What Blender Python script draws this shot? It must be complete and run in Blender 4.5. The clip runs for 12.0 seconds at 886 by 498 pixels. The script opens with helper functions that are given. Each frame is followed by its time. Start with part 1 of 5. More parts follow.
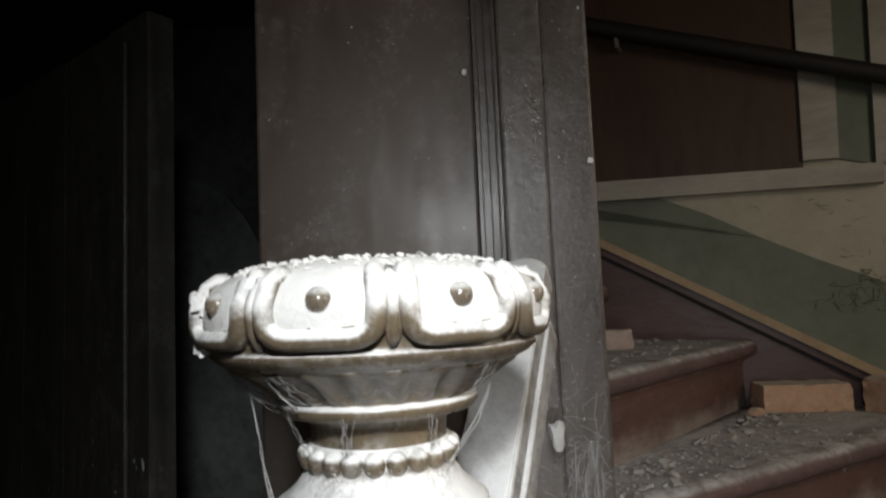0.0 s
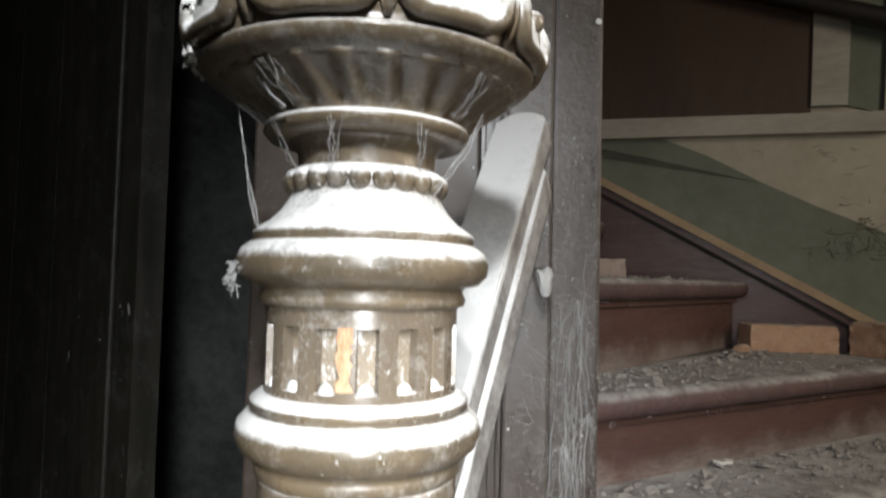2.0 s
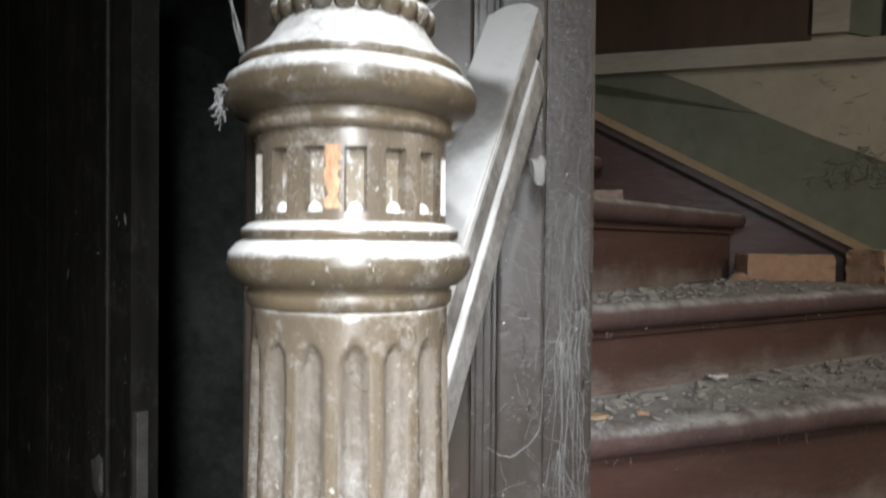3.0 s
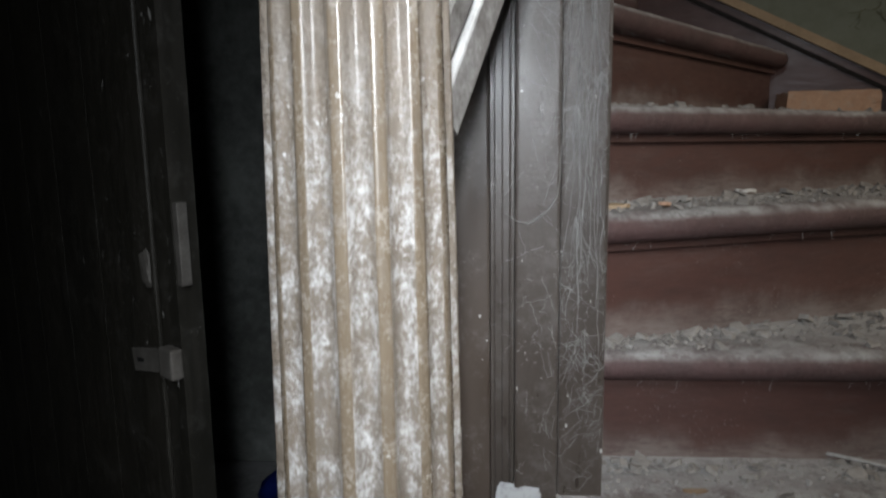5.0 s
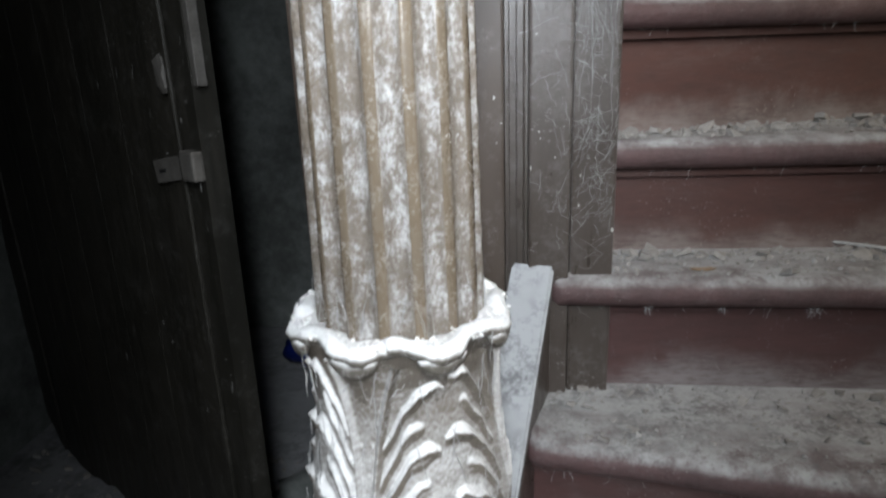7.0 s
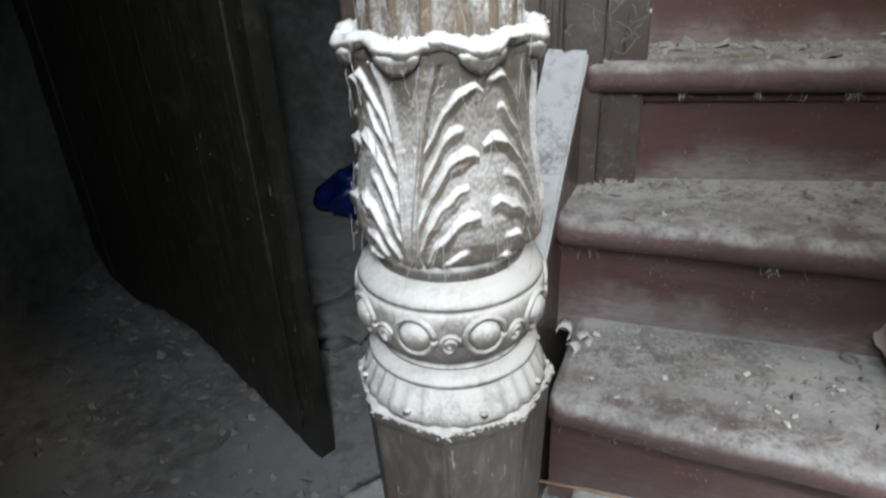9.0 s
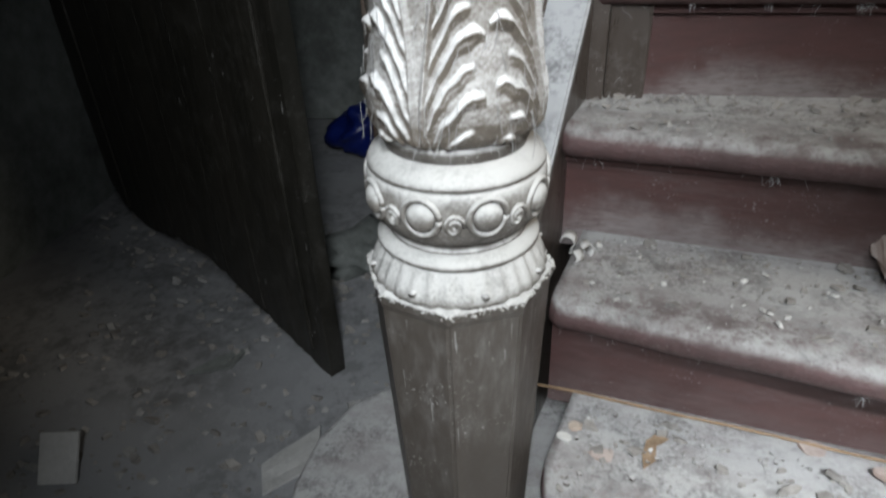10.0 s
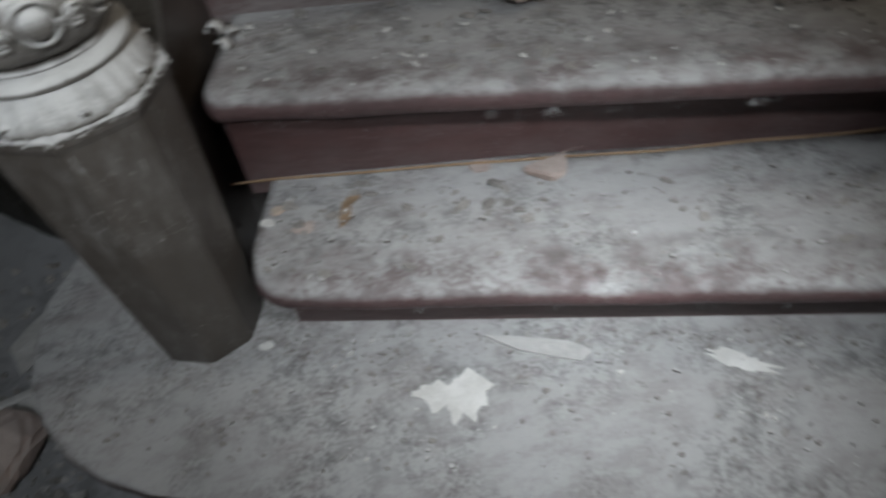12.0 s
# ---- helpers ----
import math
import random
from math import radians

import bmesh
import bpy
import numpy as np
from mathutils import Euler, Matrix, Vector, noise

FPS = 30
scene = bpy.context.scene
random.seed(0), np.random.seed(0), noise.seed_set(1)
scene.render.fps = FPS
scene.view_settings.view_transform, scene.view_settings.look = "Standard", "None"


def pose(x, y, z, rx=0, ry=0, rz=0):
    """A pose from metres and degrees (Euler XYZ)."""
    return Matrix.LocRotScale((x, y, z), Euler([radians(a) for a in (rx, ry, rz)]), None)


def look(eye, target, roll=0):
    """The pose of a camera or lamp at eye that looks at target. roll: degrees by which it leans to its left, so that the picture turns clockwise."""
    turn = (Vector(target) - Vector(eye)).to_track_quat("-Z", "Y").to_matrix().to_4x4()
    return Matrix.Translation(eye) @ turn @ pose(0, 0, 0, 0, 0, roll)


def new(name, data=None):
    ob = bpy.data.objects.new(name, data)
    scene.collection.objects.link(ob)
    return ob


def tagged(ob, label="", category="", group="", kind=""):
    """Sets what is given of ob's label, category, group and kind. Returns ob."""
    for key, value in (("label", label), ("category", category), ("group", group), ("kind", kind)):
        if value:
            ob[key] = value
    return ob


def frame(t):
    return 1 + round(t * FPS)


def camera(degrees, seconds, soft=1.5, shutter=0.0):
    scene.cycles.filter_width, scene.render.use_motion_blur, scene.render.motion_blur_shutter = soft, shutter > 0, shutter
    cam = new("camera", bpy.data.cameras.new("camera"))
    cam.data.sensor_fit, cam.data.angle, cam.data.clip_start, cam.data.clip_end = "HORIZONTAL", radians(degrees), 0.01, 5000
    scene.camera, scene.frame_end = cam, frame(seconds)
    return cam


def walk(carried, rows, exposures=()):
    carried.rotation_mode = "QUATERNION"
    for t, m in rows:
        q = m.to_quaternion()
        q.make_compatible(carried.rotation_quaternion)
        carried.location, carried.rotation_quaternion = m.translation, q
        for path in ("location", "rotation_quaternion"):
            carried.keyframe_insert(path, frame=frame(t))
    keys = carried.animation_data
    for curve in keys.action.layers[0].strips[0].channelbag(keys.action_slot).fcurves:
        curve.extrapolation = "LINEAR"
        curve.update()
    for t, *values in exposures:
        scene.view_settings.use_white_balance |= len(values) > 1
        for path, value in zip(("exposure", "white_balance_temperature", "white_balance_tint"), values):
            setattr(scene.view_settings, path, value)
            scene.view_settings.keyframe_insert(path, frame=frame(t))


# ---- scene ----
cam = camera(69.6, 12.0, 2.3, 0.5)
PATH = [
    (0, (0.101, 0.004, 1.666), (0.096, 1.997, 1.839), -2.5),
    (0.5, (0.104, 0.01, 1.637), (0.083, 2.003, 1.812), -1.4),
    (1, (0.096, 0.014, 1.604), (0.069, 2.007, 1.764), 0.2),
    (1.5, (0.098, 0.016, 1.567), (0.081, 2.011, 1.708), 1.1),
    (2, (0.103, 0.02, 1.524), (0.104, 2.019, 1.61), 1.4),
    (2.5, (0.107, 0.02, 1.486), (0.117, 2.019, 1.525), 0.8),
    (3, (0.111, 0.02, 1.445), (0.113, 2.02, 1.42), 0.5),
    (3.2, (0.112, 0.02, 1.429), (0.103, 2.02, 1.376), 0.5),
    (4.8, (0.135, -0.004, 1.295), (0.014, 1.973, 1.017), -0.6),
    (5, (0.133, -0.008, 1.282), (0.018, 1.965, 0.976), -0.8),
    (5.5, (0.14, -0.019, 1.24), (0.012, 1.943, 0.875), -1.1),
    (6, (0.139, -0.033, 1.198), (0.013, 1.915, 0.761), -1.2),
    (6.5, (0.136, -0.041, 1.161), (-0.001, 1.882, 0.631), -2.1),
    (7, (0.129, -0.056, 1.132), (-0.027, 1.848, 0.538), -2.1),
    (7.5, (0.122, -0.072, 1.098), (-0.05, 1.803, 0.424), -2.1),
    (7.7, (0.119, -0.077, 1.084), (-0.063, 1.785, 0.377), -2.3),
    (9.3, (0.12, -0.136, 1.005), (-0.121, 1.599, 0.039), -2.7),
    (9.5, (0.123, -0.144, 0.996), (-0.124, 1.578, 0.01), -2.7),
    (10, (0.129, -0.175, 0.973), (-0.132, 1.508, -0.075), -2.4),
    (10.5, (0.136, -0.213, 0.944), (-0.129, 1.392, -0.22), -1.6),
    (11, (0.153, -0.252, 0.923), (-0.08, 1.27, -0.354), -0.8),
    (11.5, (0.208, -0.244, 0.925), (0.165, 1.16, -0.499), -2.9),
    (12, (0.302, -0.217, 0.958), (0.553, 1.03, -0.585), -5.6),
]
EXPOSURES = [(0, 0.0, 6550, 10), (0.5, 0.35, 6550, 10), (2, 0.38, 6500, 10), (2.5, 0.22, 6450, 10), (3, 0.1, 6400, 10), (5, -0.15, 6250, 10), (5.5, 0.05, 6250, 10), (6.5, 0.2, 6150, 10), (7.5, 0.25, 6100, 9), (9.5, 0.35, 6250, 9), (10.5, 0.3, 6250, 9), (11, 0.12, 6250, 9), (11.5, -0.28, 6250, 9), (12, -0.58, 6200, 9)]
walk(cam, [(t, look(eye, target, roll)) for t, eye, target, roll in PATH], EXPOSURES)

# ---- world, lamps ----
world = bpy.data.worlds.new("world")
scene.world = world
world.use_nodes = True
world.node_tree.nodes["Background"].inputs[0].default_value = (0.5, 0.55, 0.6, 1)
world.node_tree.nodes["Background"].inputs[1].default_value = 0.02


def area_lamp(name, m, watts, sx, sy, colour, spread=180):
    d = bpy.data.lights.new(name, "AREA")
    d.shape, d.size, d.size_y, d.energy, d.color = "RECTANGLE", sx, sy, watts, colour
    d.spread = radians(spread)
    ob = new(name, d)
    ob.matrix_world = m
    return ob


# the hand torch, held above the lens and carried down the post: its light from the places where it lingers
COLD = (0.94, 0.975, 1.0)
area_lamp("torch_cap", look((0.13, -0.14, 1.88), (0.13, 0.8, 1.53)), 1.3, 0.05, 0.05, COLD, 96)
area_lamp("torch_drum", look((0.12, -0.16, 1.66), (0.14, 0.4, 1.36)), 0.3, 0.05, 0.05, COLD, 46)
area_lamp("torch_shaft", look((0.15, -0.24, 1.47), (0.13, 0.8, 1.03)), 1.2, 0.05, 0.05, COLD, 74)
area_lamp("torch_leaves", look((0.14, -0.30, 1.30), (0.09, 0.7, 0.72)), 0.8, 0.05, 0.05, COLD, 78)
area_lamp("torch_foot", look((0.12, -0.38, 1.18), (0.02, 0.44, 0.24)), 1.15, 0.05, 0.05, COLD, 64)
area_lamp("torch_end", look((0.52, -0.30, 1.20), (0.60, 0.22, 0.18)), 2.2, 0.05, 0.05, COLD, 54)
# dim daylight from the stair window in the outer wall
area_lamp("window_daylight", look((1.72, 0.2, 2.15), (0.6, 1.15, 1.25)), 8.0, 0.6, 0.8, (1, 0.88, 0.72), 150)


# ---- materials ----
def mat(name, base, second=None, rough=0.6, metal=0.0, dust=0.0, dust_colour=(0.6, 0.58, 0.55), lo=0.15, hi=0.8,
        patch=0.0, patch_scale=30.0, scale=8.0, grain=(1, 1, 1), bump=0.15, bump_scale=120.0, coat=0.0, speck=0.0, island=0.0, grime=0.62, gain=0.7, stretch=False, fade=None, drift=0.0, streak=0.0, edge=(0.5, 0.62), scuff=0.0):
    """Two-tone painted or dusty surface: broad and fine variation, dust on what faces up and in loose patches."""
    m = bpy.data.materials.new(name)
    m.use_nodes = True
    nt = m.node_tree
    nodes, link = nt.nodes, nt.links.new
    bs = nodes["Principled BSDF"]
    second = second or tuple(c * 0.6 for c in base)

    def noise_node(sc, detail, rgh=0.6, vec=None):
        n = nodes.new("ShaderNodeTexNoise")
        n.inputs["Scale"].default_value, n.inputs["Detail"].default_value, n.inputs["Roughness"].default_value = sc, detail, rgh
        link(vec, n.inputs["Vector"])
        return n.outputs["Fac"]

    def rng(v, a, b, c=0.0, d=1.0):
        n = nodes.new("ShaderNodeMapRange")
        n.interpolation_type = "SMOOTHSTEP"
        for i, x in zip(range(1, 5), (a, b, c, d)):
            n.inputs[i].default_value = x
        link(v, n.inputs[0])
        return n.outputs[0]

    def op(kind, a, b, clamp=True):
        n = nodes.new("ShaderNodeMath")
        n.operation, n.use_clamp = kind, clamp
        for i, v in enumerate((a, b)):
            if isinstance(v, (int, float)):
                n.inputs[i].default_value = v
            else:
                link(v, n.inputs[i])
        return n.outputs[0]

    def op_free(kind, a, b):
        return op(kind, a, b, False)

    def blend(f, a, b):
        n = nodes.new("ShaderNodeMix")
        n.data_type = "RGBA"
        link(f, n.inputs[0])
        for i, v in ((6, a), (7, b)):
            if isinstance(v, tuple):
                n.inputs[i].default_value = (*v, 1)
            else:
                link(v, n.inputs[i])
        return n.outputs[2]

    geo = nodes.new("ShaderNodeNewGeometry")
    mapping = nodes.new("ShaderNodeMapping")
    mapping.inputs["Scale"].default_value = grain
    link(geo.outputs["Position"], mapping.inputs["Vector"])
    pos, raw = mapping.outputs["Vector"], geo.outputs["Position"]
    broad, fine = noise_node(scale, 4, 0.6, pos), noise_node(scale * 9, 5, 0.7, pos)
    mixf = rng(op("ADD", op("MULTIPLY", broad, 0.62), op("MULTIPLY", fine, 0.38)), 0.32, 0.68)
    col = blend(mixf, base, second)
    if island:
        col = blend(op("MULTIPLY", geo.outputs["Random Per Island"], island), col, tuple(c * 0.25 for c in base))
    if speck:
        col = blend(op("MULTIPLY", op("MULTIPLY", rng(noise_node(260, 3, 0.6, raw), 0.62, 0.7), rng(noise_node(14, 3, 0.6, raw), 0.5, 0.66)), speck), col, dust_colour)
    rough_v = rng(fine, 0.2, 0.8, max(rough - 0.12, 0.05), min(rough + 0.15, 1))
    if dust:
        sep = nodes.new("ShaderNodeSeparateXYZ")
        link(geo.outputs["Normal"], sep.inputs[0])
        where = pos if stretch else raw
        n1, n2 = noise_node(patch_scale, 6, 0.72, where), noise_node(patch_scale * 6, 4, 0.7, where)
        mott = op("ADD", op("MULTIPLY", n1, 0.6), op("MULTIPLY", n2, 0.4))
        up = op("MULTIPLY", rng(op_free("ADD", sep.outputs["Z"], op_free("MULTIPLY", op_free("SUBTRACT", mott, 0.35), gain)), lo, hi), dust)
        f = up
        if patch:
            spread_f = op("MULTIPLY", rng(mott, *edge), patch)
            if fade:  # growth that thins out with height
                at_z = nodes.new("ShaderNodeSeparateXYZ")
                link(raw, at_z.inputs[0])
                spread_f = op("MULTIPLY", spread_f, rng(op_free("ADD", at_z.outputs["Z"], op_free("MULTIPLY", n1, 0.1)), fade[0] + 0.05, fade[1] + 0.05))
            f = op("MAXIMUM", up, spread_f)
        if drift:  # dust blown against the foot of a board
            tc = nodes.new("ShaderNodeTexCoord")
            at_z = nodes.new("ShaderNodeSeparateXYZ")
            link(tc.outputs["Object"], at_z.inputs[0])
            reach = op_free("ADD", at_z.outputs["Z"], op_free("MULTIPLY", op_free("SUBTRACT", noise_node(7, 5, 0.65, raw), 0.5), 0.16))
            f = op("MAXIMUM", f, op("MULTIPLY", op("MULTIPLY", rng(reach, 0.06, -0.01), rng(n2, 0.25, 0.6, 0.55, 1.0)), drift))
        if scuff:  # the front edge of a tread, worn bare in patches
            at = nodes.new("ShaderNodeAttribute")
            at.attribute_name = "scuff"
            bare = op("MULTIPLY", at.outputs["Fac"], rng(op("ADD", op("MULTIPLY", noise_node(16, 5, 0.7, raw), 0.6), op("MULTIPLY", n2, 0.4)), 0.44, 0.6))
            f = op("MULTIPLY", f, op("SUBTRACT", 1.0, op("MULTIPLY", bare, scuff)))
        if streak:  # scuffed lanes where feet have rubbed the dust thin
            lane = nodes.new("ShaderNodeMapping")
            lane.inputs["Scale"].default_value = (3.0, 7.0, 1.0)
            lane.inputs["Rotation"].default_value = (0, 0, 0.3)
            link(raw, lane.inputs["Vector"])
            f = op("MULTIPLY", f, rng(op("ADD", op("MULTIPLY", noise_node(3.2, 5, 0.7, lane.outputs["Vector"]), 0.75), op("MULTIPLY", n2, 0.25)), 0.36, 0.56, 1 - streak, 1.0))
        darker = blend(op("MAXIMUM", rng(mott, 0.38, 0.56), rng(noise_node(patch_scale * 0.3, 4, 0.6, raw), 0.4, 0.58)), tuple(c * grime for c in dust_colour), dust_colour)
        col = blend(f, col, darker)
        n = nodes.new("ShaderNodeMix")
        link(f, n.inputs[0]), link(rough_v, n.inputs[2])
        n.inputs[3].default_value = 0.95
        rough_v = n.outputs[0]
    link(col, bs.inputs["Base Color"])
    link(rough_v, bs.inputs["Roughness"])
    bs.inputs["Metallic"].default_value = metal
    if coat:
        bs.inputs["Coat Weight"].default_value, bs.inputs["Coat Roughness"].default_value = coat, 0.25
    bp = nodes.new("ShaderNodeBump")
    bp.inputs["Strength"].default_value, bp.inputs["Distance"].default_value = bump, 0.004
    link(op("ADD", op("MULTIPLY", noise_node(bump_scale, 5, 0.7, raw), 0.7), op("MULTIPLY", fine, 0.3)), bp.inputs["Height"])
    link(bp.outputs["Normal"], bs.inputs["Normal"])
    return m


DUST = (0.62, 0.61, 0.59)
M_CAP = mat("dusty_olive_paint", (0.16, 0.12, 0.075), (0.09, 0.072, 0.05), 0.33, 0, 1.0, (0.8, 0.79, 0.77), 0.24, 0.66, 0.14, 40, 14, bump=0.2, coat=0.25, speck=0.7)
M_PANEL_DUST = mat("thick_white_dust", (0.8, 0.79, 0.77), (0.7, 0.69, 0.66), 0.95, bump=0.5, bump_scale=240)
M_SHAFT = mat("fluted_shaft_paint", (0.18, 0.141, 0.098), (0.122, 0.098, 0.073), 0.26, 0, 0.9, (0.66, 0.65, 0.63), 0.35, 0.8, 0.2, 60, 10, (1, 1, 0.3), 0.2, 90, 0.4, 0.8)
M_FLUTE = mat("mouldy_flute", (0.195, 0.16, 0.125), (0.14, 0.116, 0.09), 0.32, 0, 0.9, (0.62, 0.612, 0.605), 0.3, 0.75, 0.85, 60, 14, (1, 1, 0.7), 1.0, 170, 0.3, 0.8, stretch=True, gain=1.0, fade=(1.39, 1.26), edge=(0.44, 0.67))
M_LEAF = mat("chalky_relief", (0.15, 0.125, 0.098), (0.1, 0.084, 0.067), 0.6, 0, 0.95, (0.68, 0.672, 0.655), -0.1, 0.6, 0.3, 60, 20, bump=0.3, bump_scale=200, gain=0.6)
M_LIP = mat("caked_white_lip", (0.16, 0.14, 0.115), (0.1, 0.088, 0.07), 0.6, 0, 1.0, (0.8, 0.795, 0.78), -0.05, 0.5, 0.35, 70, 20, bump=0.6, bump_scale=220, grime=0.8)
M_FRAME = mat("dusty_lobe_frame", (0.16, 0.12, 0.075), (0.09, 0.072, 0.05), 0.35, 0, 1.0, (0.78, 0.77, 0.75), -0.02, 0.42, 0.12, 40, 14, bump=0.2, coat=0.2, speck=0.8)
M_SLOT = mat("dusty_slot", (0.26, 0.21, 0.15), (0.2, 0.16, 0.11), 0.4, 0, 0.9, (0.78, 0.775, 0.77), 0.3, 0.75, 0.7, 80, 14, (1, 1, 0.6), 0.5, 190, stretch=True)
M_COLLAR = mat("collar_ground", (0.12, 0.1, 0.08), (0.08, 0.068, 0.055), 0.5, 0, 0.9, (0.74, 0.73, 0.71), 0.2, 0.7, 0.22, 60, 20, bump=0.3)
M_BASE = mat("grimy_brown_paint", (0.062, 0.051, 0.042), (0.092, 0.08, 0.068), 0.5, 0, 1.0, (0.55, 0.54, 0.52), 0.2, 0.6, 0.2, 15, 7, (1, 1, 0.3), 0.35, 120, 0.1, 0.9, stretch=True, edge=(0.46, 0.72))
M_GREY = mat("dust_grey_stone_paint", (0.2, 0.18, 0.155), (0.12, 0.108, 0.095), 0.85, 0, 0.95, (0.58, 0.57, 0.545), -0.05, 0.7, 0.3, 45, 16, bump=0.6, bump_scale=170, gain=1.2, grime=0.78)
M_BARE = mat("bare_orange_wood", (0.72, 0.47, 0.29), (0.4, 0.17, 0.08), 0.6, scale=90, grain=(1, 1, 0.3), bump=0.5)
M_RAIL = mat("dusty_rail", (0.1, 0.085, 0.075), (0.07, 0.06, 0.05), 0.4, 0, 1.0, (0.68, 0.675, 0.665), -0.1, 0.4, 0.12, 24, 12, bump=0.3, grime=0.8)
M_FIN = mat("white_string_cap", (0.3, 0.3, 0.3), (0.2, 0.2, 0.2), 0.7, 0, 1.0, (0.38, 0.385, 0.39), 0.2, 0.8, 0.1, 22, 9, bump=0.25, grime=0.4)
M_POST = mat("dark_brown_gloss", (0.048, 0.038, 0.031), (0.074, 0.06, 0.051), 0.34, 0, 0.8, DUST, 0.3, 0.8, 0.05, 16, 5, (1, 1, 0.25), 0.4, 90, 0.22, 0.4)
M_PANEL = mat("dark_brown_panel", (0.052, 0.036, 0.026), (0.076, 0.056, 0.043), 0.5, 0, 0.6, DUST, 0.4, 0.9, 0.05, 14, 4, (1, 1, 0.25), 0.15, 50, 0.1, 0.35)
M_DOOR = mat("black_green_door", (0.014, 0.0135, 0.0105), (0.034, 0.03, 0.023), 0.5, 0, 0.6, (0.3, 0.29, 0.27), 0.3, 0.8, 0.07, 18, 5, (1, 1, 0.12), 0.3, 70, 0.0, 0.5)
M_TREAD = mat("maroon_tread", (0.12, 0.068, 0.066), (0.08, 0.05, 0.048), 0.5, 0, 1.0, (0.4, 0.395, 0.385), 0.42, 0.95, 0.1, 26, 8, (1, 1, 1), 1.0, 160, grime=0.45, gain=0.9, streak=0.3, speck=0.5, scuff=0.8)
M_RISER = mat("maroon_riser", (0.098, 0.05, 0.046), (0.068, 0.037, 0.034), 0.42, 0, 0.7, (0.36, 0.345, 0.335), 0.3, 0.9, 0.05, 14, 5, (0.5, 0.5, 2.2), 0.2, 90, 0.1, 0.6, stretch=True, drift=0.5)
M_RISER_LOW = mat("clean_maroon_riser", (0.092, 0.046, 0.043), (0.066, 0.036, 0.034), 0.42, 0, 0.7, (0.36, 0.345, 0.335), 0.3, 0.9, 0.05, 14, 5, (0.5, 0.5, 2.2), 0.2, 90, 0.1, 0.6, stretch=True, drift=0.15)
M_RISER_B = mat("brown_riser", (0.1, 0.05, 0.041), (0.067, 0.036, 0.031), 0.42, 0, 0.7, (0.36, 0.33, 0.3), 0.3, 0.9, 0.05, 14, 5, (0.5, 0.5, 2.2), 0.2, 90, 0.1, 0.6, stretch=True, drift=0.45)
M_COVE = mat("dark_cove", (0.008, 0.005, 0.005), rough=0.8)
M_FLOOR = mat("dusty_cement_floor", (0.11, 0.092, 0.075), (0.06, 0.05, 0.042), 0.9, 0, 0.95, (0.3, 0.3, 0.305), 0.82, 1.12, 0.1, 4.5, 3, bump=0.9, bump_scale=140, grime=0.5, gain=1.5)
M_WALL = mat("grey_plaster", (0.25, 0.265, 0.25), (0.09, 0.095, 0.088), 0.9, scale=2.2, bump=0.7, bump_scale=30)
M_CREAM = mat("stained_cream_plaster", (0.46, 0.43, 0.35), (0.36, 0.33, 0.26), 0.75, scale=2.5, bump=0.2, bump_scale=60, speck=0.0)
M_GREEN = mat("sage_green_paint", (0.165, 0.185, 0.14), (0.12, 0.135, 0.1), 0.55, scale=3, bump=0.2, bump_scale=60)
M_STAIN = mat("black_mould", (0.13, 0.125, 0.08), rough=0.9)
M_LEDGE = mat("old_white_board", (0.44, 0.42, 0.37), (0.3, 0.28, 0.24), 0.6, 0, 0.6, (0.4, 0.38, 0.34), 0.3, 0.9, 0.1, 20, 8, (0.3, 0.3, 1), 0.3)
M_BOARD = mat("brown_hardboard", (0.075, 0.042, 0.024), (0.045, 0.027, 0.017), 0.55, scale=3, grain=(1, 1, 0.25), bump=0.15)
M_STRIP = mat("pale_pine_strip", (0.44, 0.32, 0.2), (0.32, 0.23, 0.14), 0.6, scale=14, bump=0.2)
M_REED = mat("dry_reed", (0.3, 0.2, 0.115), (0.2, 0.13, 0.075), 0.7, scale=40, bump=0.2)
M_BRICK = mat("orange_brick", (0.55, 0.36, 0.245), (0.4, 0.235, 0.155), 0.9, 0, 0.8, (0.5, 0.44, 0.37), 0.2, 0.9, 0.4, 30, 20, bump=0.8, bump_scale=150)
M_PINK = mat("pink_plaster_lump", (0.46, 0.365, 0.32), (0.36, 0.275, 0.235), 0.95, 0, 0.5, (0.4, 0.36, 0.33), 0.3, 0.9, 0.1, 30, 14, bump=0.8)
M_WHITE = mat("flaked_white_paint", (0.68, 0.67, 0.64), (0.5, 0.49, 0.46), 0.8, scale=30, bump=0.4)
M_TRIM = mat("weathered_white_moulding", (0.62, 0.61, 0.59), (0.42, 0.41, 0.39), 0.7, 0, 0.6, (0.4, 0.39, 0.37), 0.4, 1.0, 0.12, 24, 10, bump=0.3)
M_CHIPS = mat("rubble_chips", (0.36, 0.34, 0.315), (0.24, 0.22, 0.2), 0.95, scale=60, bump=0.4, island=0.45)
M_PALE = mat("plaster_crumbs", (0.42, 0.41, 0.39), (0.3, 0.29, 0.275), 0.95, scale=60, bump=0.4, island=0.35)
M_DRY = mat("dry_leaf", (0.33, 0.24, 0.16), (0.15, 0.1, 0.06), 0.8, scale=50, bump=0.3)
M_WEB = mat("cobweb", (0.4, 0.395, 0.385), (0.3, 0.295, 0.29), 0.9, scale=60)
M_METAL = mat("grey_painted_steel", (0.17, 0.16, 0.145), (0.1, 0.092, 0.082), 0.5, 0.2, scale=30, bump=0.2)
M_BLUE = mat("blue_plastic", (0.008, 0.02, 0.16), (0.005, 0.012, 0.1), 0.35, scale=10)
